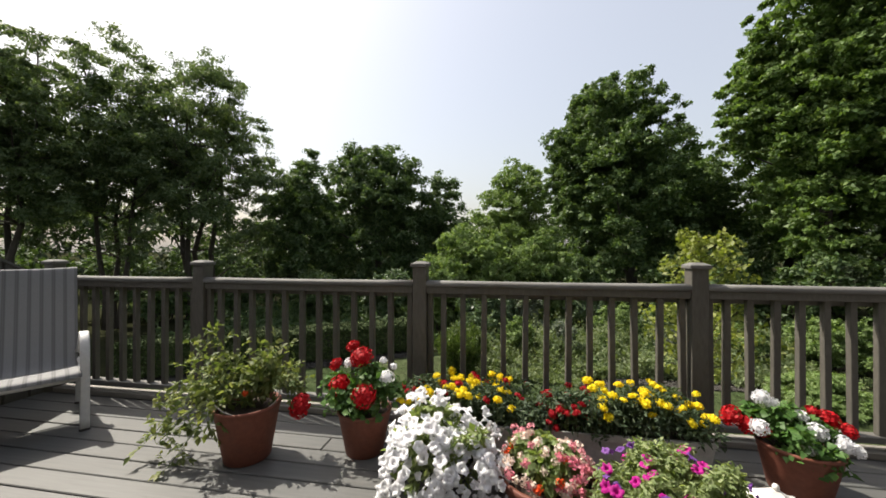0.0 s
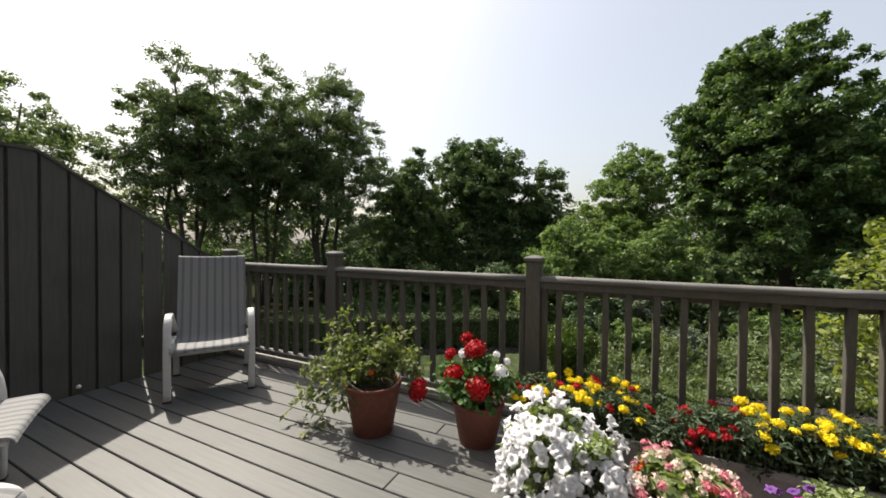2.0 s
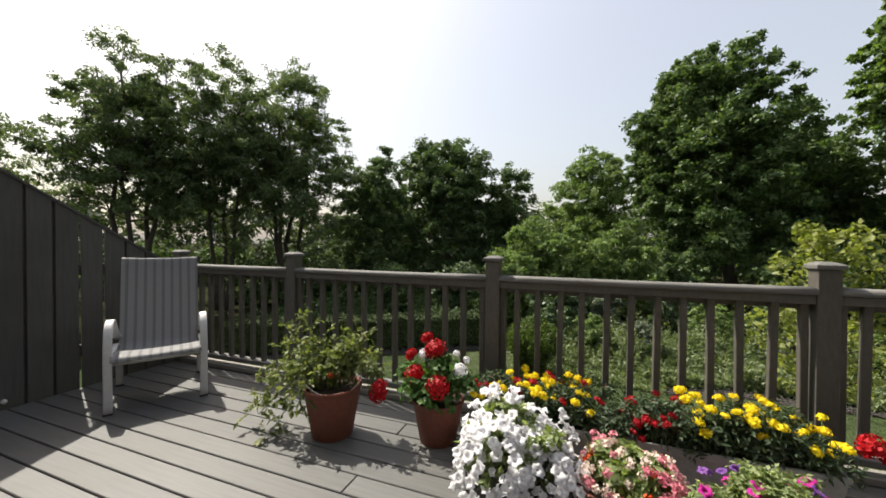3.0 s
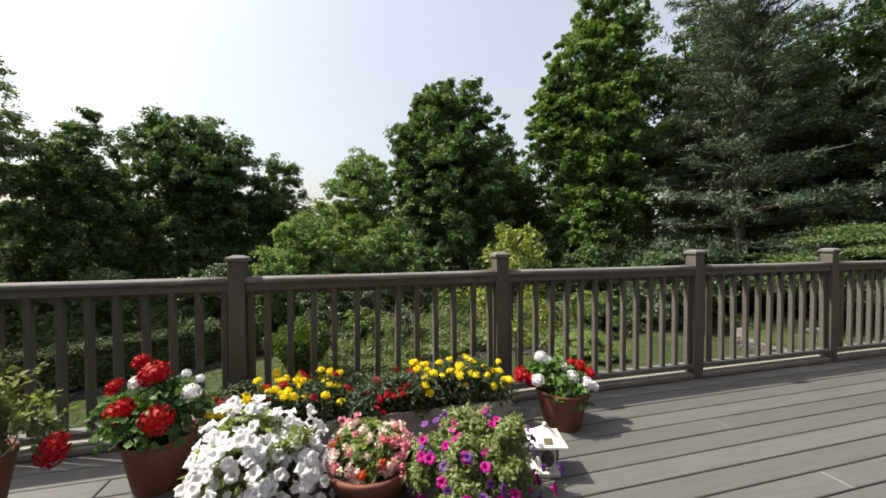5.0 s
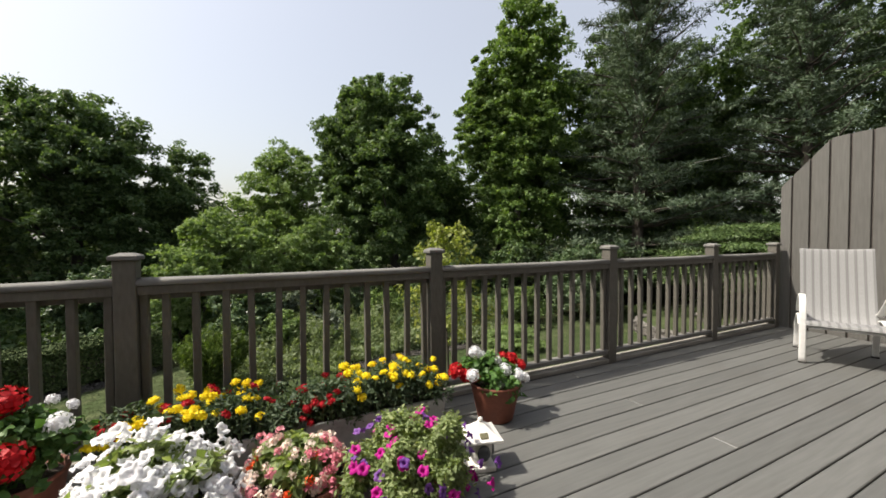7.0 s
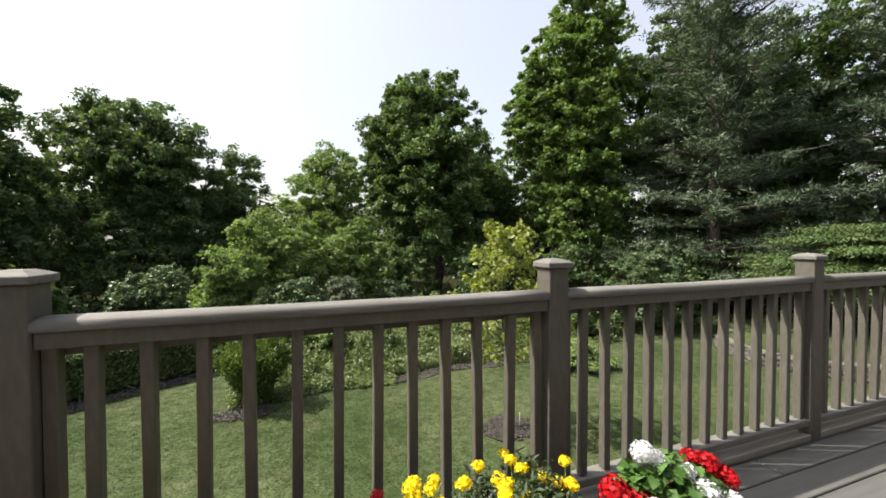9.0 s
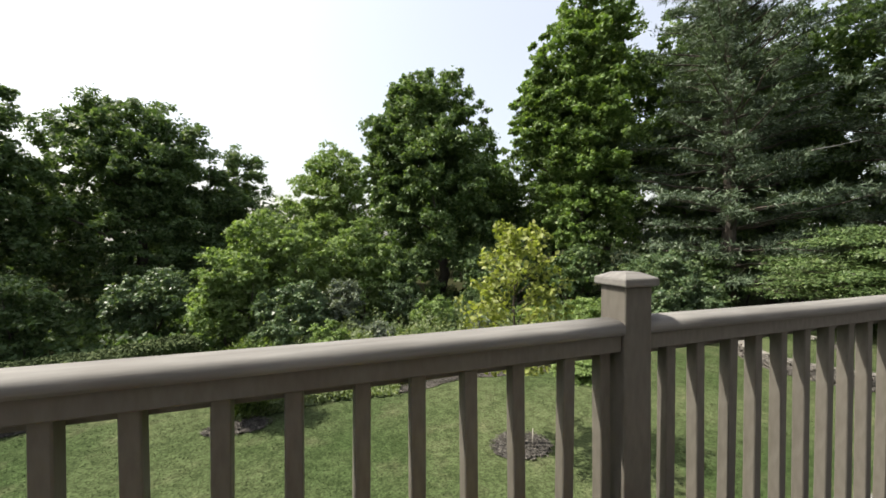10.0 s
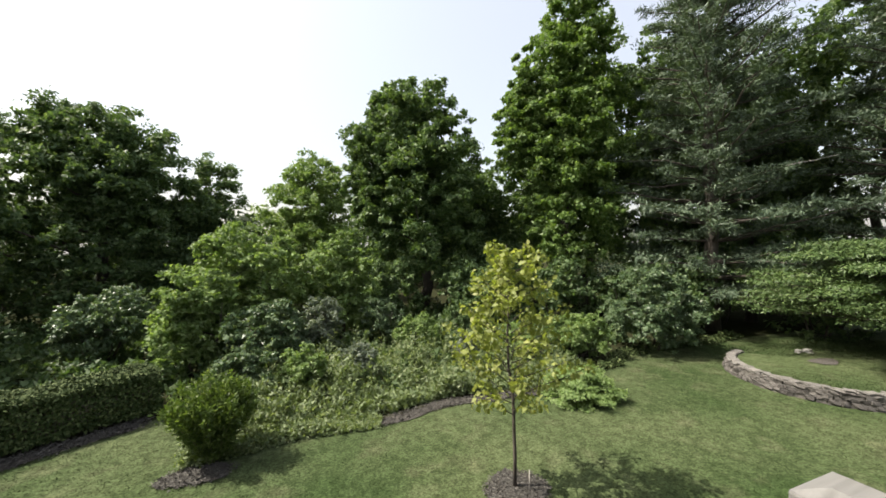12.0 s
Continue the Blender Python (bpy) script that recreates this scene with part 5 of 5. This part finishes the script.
def trough(at, length, seed, label, yellow, red):
    rng = R(seed)
    t = thing("planter_trough", at, label, "planter", "marigold troughs")
    L, W, H = length / 2, 0.115, 0.215
    bm = bmesh.new()
    ring = lambda l, w, z: [bm.verts.new((sx * l, sy * w, z)) for sx, sy in ((-1, -1), (1, -1), (1, 1), (-1, 1))]
    rows = [ring(L * 0.93, W * 0.80, 0), ring(L * 0.985, W * 0.97, H - 0.035), ring(L, W * 1.08, H - 0.034), ring(L, W * 1.08, H), ring(L * 0.975, W * 0.93, H), ring(L * 0.96, W * 0.9, H - 0.05)]
    for a, b in zip(rows, rows[1:]):
        for k in range(4):
            bm.faces.new((a[k], a[(k + 1) % 4], b[(k + 1) % 4], b[k]))
    bm.faces.new(list(reversed(rows[0])))
    bmesh.ops.recalc_face_normals(bm, faces=bm.faces)
    part("box", bm, TROUGH, t, "weathered pale grey resin trough")
    part("soil", box(-L * 0.965, L * 0.965, -W * 0.9, W * 0.9, H - 0.07, H - 0.03), SOIL, t)
    cl = [(rng.uniform(-L * 0.95, L * 0.95), rng.uniform(-0.10, 0.10), rng.uniform(0.22, 0.37), 0.10, 0.10, 0.07) for _ in range(int(length * 52))]
    foliage(t, rng, cl, 150, (0.036, 0.012), L_MARI, 0.4, 0.1, 0.0, -0.8)
    bm = bmesh.new()
    for x, y, z, s in yellow(rng, L):
        stem(bm, (x * 0.97, y * 0.6, 0.2), (x, y, z), 0.0022)
        put_flower("marigold", POM_YELLOW, t, rng, (x, y, z), unit(np.array([rng.normal() * 0.3, rng.normal() * 0.3 - 0.25, 1.0])), s)
    for x, y, z, s in red(rng, L):
        stem(bm, (x * 0.97, y * 0.6, 0.2), (x, y, z), 0.0022)
        put_flower("crimson_flower", HEAD_CRIMSON, t, rng, (x, y, z), unit(np.array([rng.normal() * 0.4, rng.normal() * 0.4 - 0.3, 1.0])), s)
    part("stem", bm, GREENSTEM, t)
    return t


def some(n, u0, u1, z0, z1, s0, s1, depth=0.13):
    def make(rng, L):
        out = []
        for _ in range(n):
            u = rng.uniform(u0, u1)
            y = rng.uniform(-depth, depth)
            if any((u * L - q[0]) ** 2 + (y - q[1]) ** 2 < 0.030 ** 2 for q in out):
                continue
            out.append((u * L, y, rng.uniform(z0, z1) - 0.07 * u * u + 0.35 * min(y, 0.02), rng.uniform(s0, s1)))
        return out
    return make


trough((0.42, 3.06, 0.0), 0.84, 341, "pale grey trough of yellow marigolds and crimson verbena", some(60, -1.05, 0.62, 0.36, 0.46, 0.022, 0.030, 0.16), some(36, -1.1, 1.1, 0.35, 0.44, 0.020, 0.029, 0.16))
trough((1.29, 3.06, 0.0), 0.84, 342, "pale grey trough of yellow marigolds in full bloom", some(58, -0.50, 1.02, 0.37, 0.46, 0.022, 0.030, 0.15), some(34, -1.1, -0.35, 0.35, 0.44, 0.020, 0.029, 0.16))


# ---- tomato plant ----
def tomato():
    rng = R(351)
    t = thing("potted_tomato_plant", (-0.92, 2.77, 0.0), "straggling tomato plant trailing from a terracotta pot", "potted plant")
    clay_pot(t, 0.185, 0.325)
    bm = bmesh.new()
    pos, ax, nr, LL = [], [], [], []
    ends = [(-0.34, 0.10, 0.74), (-0.46, 0.05, 0.66), (-0.20, 0.12, 0.62), (0.02, 0.10, 0.60), (0.18, 0.05, 0.68), (0.27, 0.0, 0.55), (-0.40, -0.10, 0.50), (-0.62, -0.05, 0.30), (-0.52, -0.16, 0.12), (-0.36, -0.22, 0.03), (-0.10, -0.22, 0.26), (0.28, 0.12, 0.44), (0.34, 0.10, 0.32), (-0.56, 0.12, 0.50), (-0.30, -0.15, 0.42), (0.08, 0.02, 0.52), (-0.65, -0.12, 0.10), (0.10, 0.12, 0.66)]
    for e in ends:
        e = np.array(e) * np.array([0.9, 1.0, 0.93])
        a = np.array([rng.normal() * 0.05, rng.normal() * 0.05, 0.30])
        mid = (a + e) / 2 + np.array([0, 0, 0.14 if e[2] < 0.45 else 0.02])
        pts = smooth_path([tuple(a), tuple(mid), tuple(e)], 5)
        add_tube(bm, pts, [0.0055 - 0.0035 * k / (len(pts) - 1) for k in range(len(pts))], 5)
        for p in pts[3:]:
            for _ in range(3):
                d = unit(rng.normal(size=3) + np.array([0, 0, 0.2]))
                tip = np.array(p) + d * rng.uniform(0.05, 0.12)
                add_tube(bm, [tuple(p), tuple(tip)], [0.0016, 0.001], 4)
                for s in (0.3, 0.5, 0.7, 0.85, 1.0):
                    for _ in range(1):
                        pos.append(np.array(p) + (tip - np.array(p)) * s)
                        ax.append(d + rng.normal(size=3) * 0.7 - np.array([0, 0, 0.25]))
                        nr.append(rng.normal(size=3) * 0.5 + np.array([0, 0, 0.8]))
                        LL.append(rng.uniform(0.024, 0.056))
    part("stem", bm, GREENSTEM, t)
    pos = np.array(pos)
    pos[:, 2] = np.maximum(pos[:, 2], 0.015)
    LL = np.array(LL)
    part("foliage", leaf_mesh("foliage", pos, np.array(ax), unit(np.array(nr)), LL, LL * 0.62), L_TOMATO, t)
    part("tomato", lathe([(0.004, -0.017), (0.013, -0.012), (0.018, 0.0), (0.015, 0.011), (0.006, 0.016), (0.002, 0.014)], 12, (0.03, -0.06, 0.40)), P_ORANGE, t, "small ripening orange tomato")
    hoop = [(0.178 * math.cos(a), 0.178 * math.sin(a), 0.335 + 0.03 * math.sin(a * 2)) for a in np.linspace(-2.6, 0.9, 12)]
    part("dry_stem", add_tube(bmesh.new(), hoop, [0.004] * 12, 5), DEADWOOD, t, "dry curled stem over the rim")


tomato()


# ---- pagoda lantern ----
lan = thing("garden_lantern", (1.715, 2.54, 0.0), "small white pagoda lantern with a solar panel", "lantern", turn=-14)
lan.scale = (0.80, 0.80, 0.85)
part("base", box(-0.085, 0.085, -0.085, 0.085, 0.0, 0.032, 0.008, 2), CERAMIC, lan)
bm = lathe([(0.05, 0.032), (0.062, 0.045), (0.078, 0.09), (0.082, 0.125), (0.074, 0.16), (0.058, 0.185), (0.05, 0.192)], 20)
part("body", bm, CERAMIC, lan)
for a in (0, 90, 180, 270):
    p = part("pane", lathe([(0.040, 0), (0.044, 0.004), (0.044, 0.010), (0.03, 0.013)], 18, (0, 0, 0), 1.15), GLASSY, lan, "dark round lantern pane")
    p.matrix_local = pose(0, 0, 0.118, 0, 0, a) @ pose(0, -0.072, 0, 90, 0, 0)
rm = bmesh.new()
prev = None
for r, z in ((0.100, 0.186), (0.122, 0.192), (0.120, 0.202), (0.082, 0.226), (0.048, 0.252), (0.022, 0.276), (0.016, 0.282)):
    ring = [rm.verts.new((sx * r, sy * r, z + (0.008 if r > 0.11 else 0))) for sx, sy in ((-1, -1), (1, -1), (1, 1), (-1, 1))]
    if prev:
        for k in range(4):
            rm.faces.new((prev[k], prev[(k + 1) % 4], ring[(k + 1) % 4], ring[k]))
    else:
        rm.faces.new(list(reversed(ring)))
    prev = ring
rm.faces.new(prev)
part("roof", rm, CERAMIC, lan)
part("finial", lathe([(0.008, 0.280), (0.014, 0.286), (0.017, 0.296), (0.012, 0.308), (0.003, 0.313)], 14), CERAMIC, lan)
sp = part("solar_panel", box(-0.028, 0.028, -0.02, 0.02, 0, 0.006, 0.002), PANEL, lan, "small olive solar panel")
sp.matrix_local = pose(0.0, -0.083, 0.228, 32, 0, 0)


# ---- raised lawn and dry stone wall ----
CX, CY, CR = 15.95, 9.35, 2.1
rim_pts = [(CX + (CR - 0.15) * math.cos(radians(a)), CY + (CR - 0.15) * math.sin(radians(a)), G + 0.36) for a in range(95, 271, 7)]
bm = bmesh.new()
outline = rim_pts + [(18.6, 7.2, G + 0.36), (24, 7.0, G + 0.34), (24, 12.5, G + 0.10), (18, 12.6, G + 0.05), (15.6, 12.0, G + 0.10)]
c0 = bm.verts.new((17.0, 9.8, G + 0.40))
vs = [bm.verts.new(p) for p in outline]
for a, b in zip(vs, vs[1:] + vs[:1]):
    bm.faces.new((a, b, c0))
lows = [bm.verts.new((p[0], p[1], G - 0.05)) for p in outline]
for k in range(len(vs)):
    j = (k + 1) % len(vs)
    bm.faces.new((lows[k], lows[j], vs[j], vs[k]))
bmesh.ops.recalc_face_normals(bm, faces=bm.faces)
tagged(part("raised_lawn", bm, LAWN), "raised round of lawn held by a stone wall", "lawn", kind="structure")
rng = R(361)
n = 26000
gx, gy = rng.uniform(13.3, 23, n), rng.uniform(7.1, 12.3, n)
keep = ((gx - CX) ** 2 + (gy - CY) ** 2 < (CR - 0.2) ** 2) | ((gx > CX) & (gy > 7.3))
gp = np.stack([gx[keep], gy[keep], G + 0.36 - 0.05 * np.maximum(0, gy[keep] - 9.5)], 1)
ga = unit(np.stack([rng.normal(size=len(gp)) * 0.7, rng.normal(size=len(gp)) * 0.7, np.ones(len(gp))], 1))
tagged(part("grass", leaf_mesh("grass", gp, ga, unit(rng.normal(size=gp.shape)), rng.uniform(0.03, 0.07, len(gp)), np.full(len(gp), 0.014), 0.1, True), LAWN), "short blades of grass on the raised lawn", "grass", kind="stuff")
patch("bare_earth", "bare brown patch worn in the raised lawn", 16.9, 9.6, 0.55, 0.3, G + 0.415, GRAVEL, 7)


def stone_mesh(seed):
    rng = R(seed)
    bm = bmesh.new()
    bmesh.ops.create_cube(bm, size=1.0)
    bmesh.ops.subdivide_edges(bm, edges=bm.edges[:], cuts=1, use_grid_fill=True)
    for v in bm.verts:
        d = v.co.normalized()
        v.co = v.co * 0.72 + d * 0.15 + Vector(rng.normal(size=3) * 0.07)
    for f in bm.faces:
        f.smooth = False
    me = bpy.data.meshes.new("stone")
    bm.to_mesh(me)
    bm.free()
    me.materials.append(STONE)
    return me


STONES = [stone_mesh(s) for s in range(400, 406)]
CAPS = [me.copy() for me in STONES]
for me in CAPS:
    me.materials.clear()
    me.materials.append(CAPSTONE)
stone_wall = thing("stone_wall", (0, 0, G), "low curved dry wall of grey fieldstones", "stone wall")
run = [(CX + CR * math.cos(radians(a)), CY + CR * math.sin(radians(a)), a) for a in np.arange(92, 272, 5.6)] + [(CX + 0.21 * k, CY - CR, 270) for k in range(1, 15)]
for course in range(4):
    for i, (x, y, a) in enumerate(run):
        s = rng.uniform(0.75, 1.3)
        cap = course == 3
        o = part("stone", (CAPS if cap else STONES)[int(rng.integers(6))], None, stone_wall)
        lean = (3 - course) * 0.035 + rng.normal() * 0.015
        a2 = radians(a + (2.8 if course % 2 else 0)) if a != 270 else radians(270)
        px = CX + (CR + lean) * math.cos(a2) if a != 270 else x + (0.105 if course % 2 else 0)
        py = CY + (CR + lean) * math.sin(a2) if a != 270 else y - lean
        hgt = 0.085 if cap else 0.15
        o.matrix_local = Matrix.Translation((px, py, 0.055 + course * 0.112 if not cap else 0.375)) @ Euler((rng.normal() * 0.08, rng.normal() * 0.08, a2 + math.pi / 2 + rng.normal() * 0.12)).to_matrix().to_4x4() @ Matrix.Diagonal((0.245 * s, 0.26, hgt * rng.uniform(0.9, 1.15), 1))
for k, (x, y, s) in enumerate([(17.9, 10.7, 0.20), (18.15, 10.55, 0.26), (18.35, 10.7, 0.16), (18.05, 10.4, 0.13)]):
    me = STONES[k].copy()
    me.materials.clear()
    me.materials.append(PALE_STONE)
    o = tagged(part("rock", me, None), "pale loose rock lying on the raised lawn", "rock", "loose pale rocks")
    o.matrix_world = Matrix.Translation((x, y, G + 0.36 - 0.05 * (y - 9.5) + s * 0.2)) @ Matrix.Diagonal((s, s * 0.8, s * 0.6, 1))


# ---- deck boards, one by one ----
def board_mesh(length):
    me = bpy.data.meshes.new("board")
    bm = box(0, length, -0.0695, 0.0695, -0.032, 0.0, 0.004)
    bm.to_mesh(me)
    bm.free()
    me.materials.append(DECK)
    return me


PITCH = 0.1475
FULL = DX1 - DX0
SEAM = 2.84
LONG = board_mesh(FULL)
LEFT, RIGHT = board_mesh(SEAM - 0.002), board_mesh(FULL - SEAM - 0.002)
MIDA, MIDB = board_mesh(SEAM + 3.66 - 0.002), board_mesh(FULL - SEAM - 3.66 - 0.002)
y, k = 2.02 + PITCH * 9 + PITCH / 2, 0
rng = R(500)
while y > DY0:
    if k % 4 == 3:
        pieces = ((LEFT, DX0), (RIGHT, DX0 + SEAM + 0.002))
    elif k % 4 == 1:
        pieces = ((MIDA, DX0), (MIDB, DX0 + SEAM + 3.662))
    else:
        pieces = ((LONG, DX0),)
    for me, x in pieces:
        o = part("board", me, None, deck)
        o.location = (x, y, float(rng.normal() * 0.0006))
    y, k = y - PITCH, k + 1
part("board", box(DX0, DX1, 2.02 + PITCH * 10 + 0.004, RY + 0.075, -0.032, 0.0, 0.004), DECK, deck)
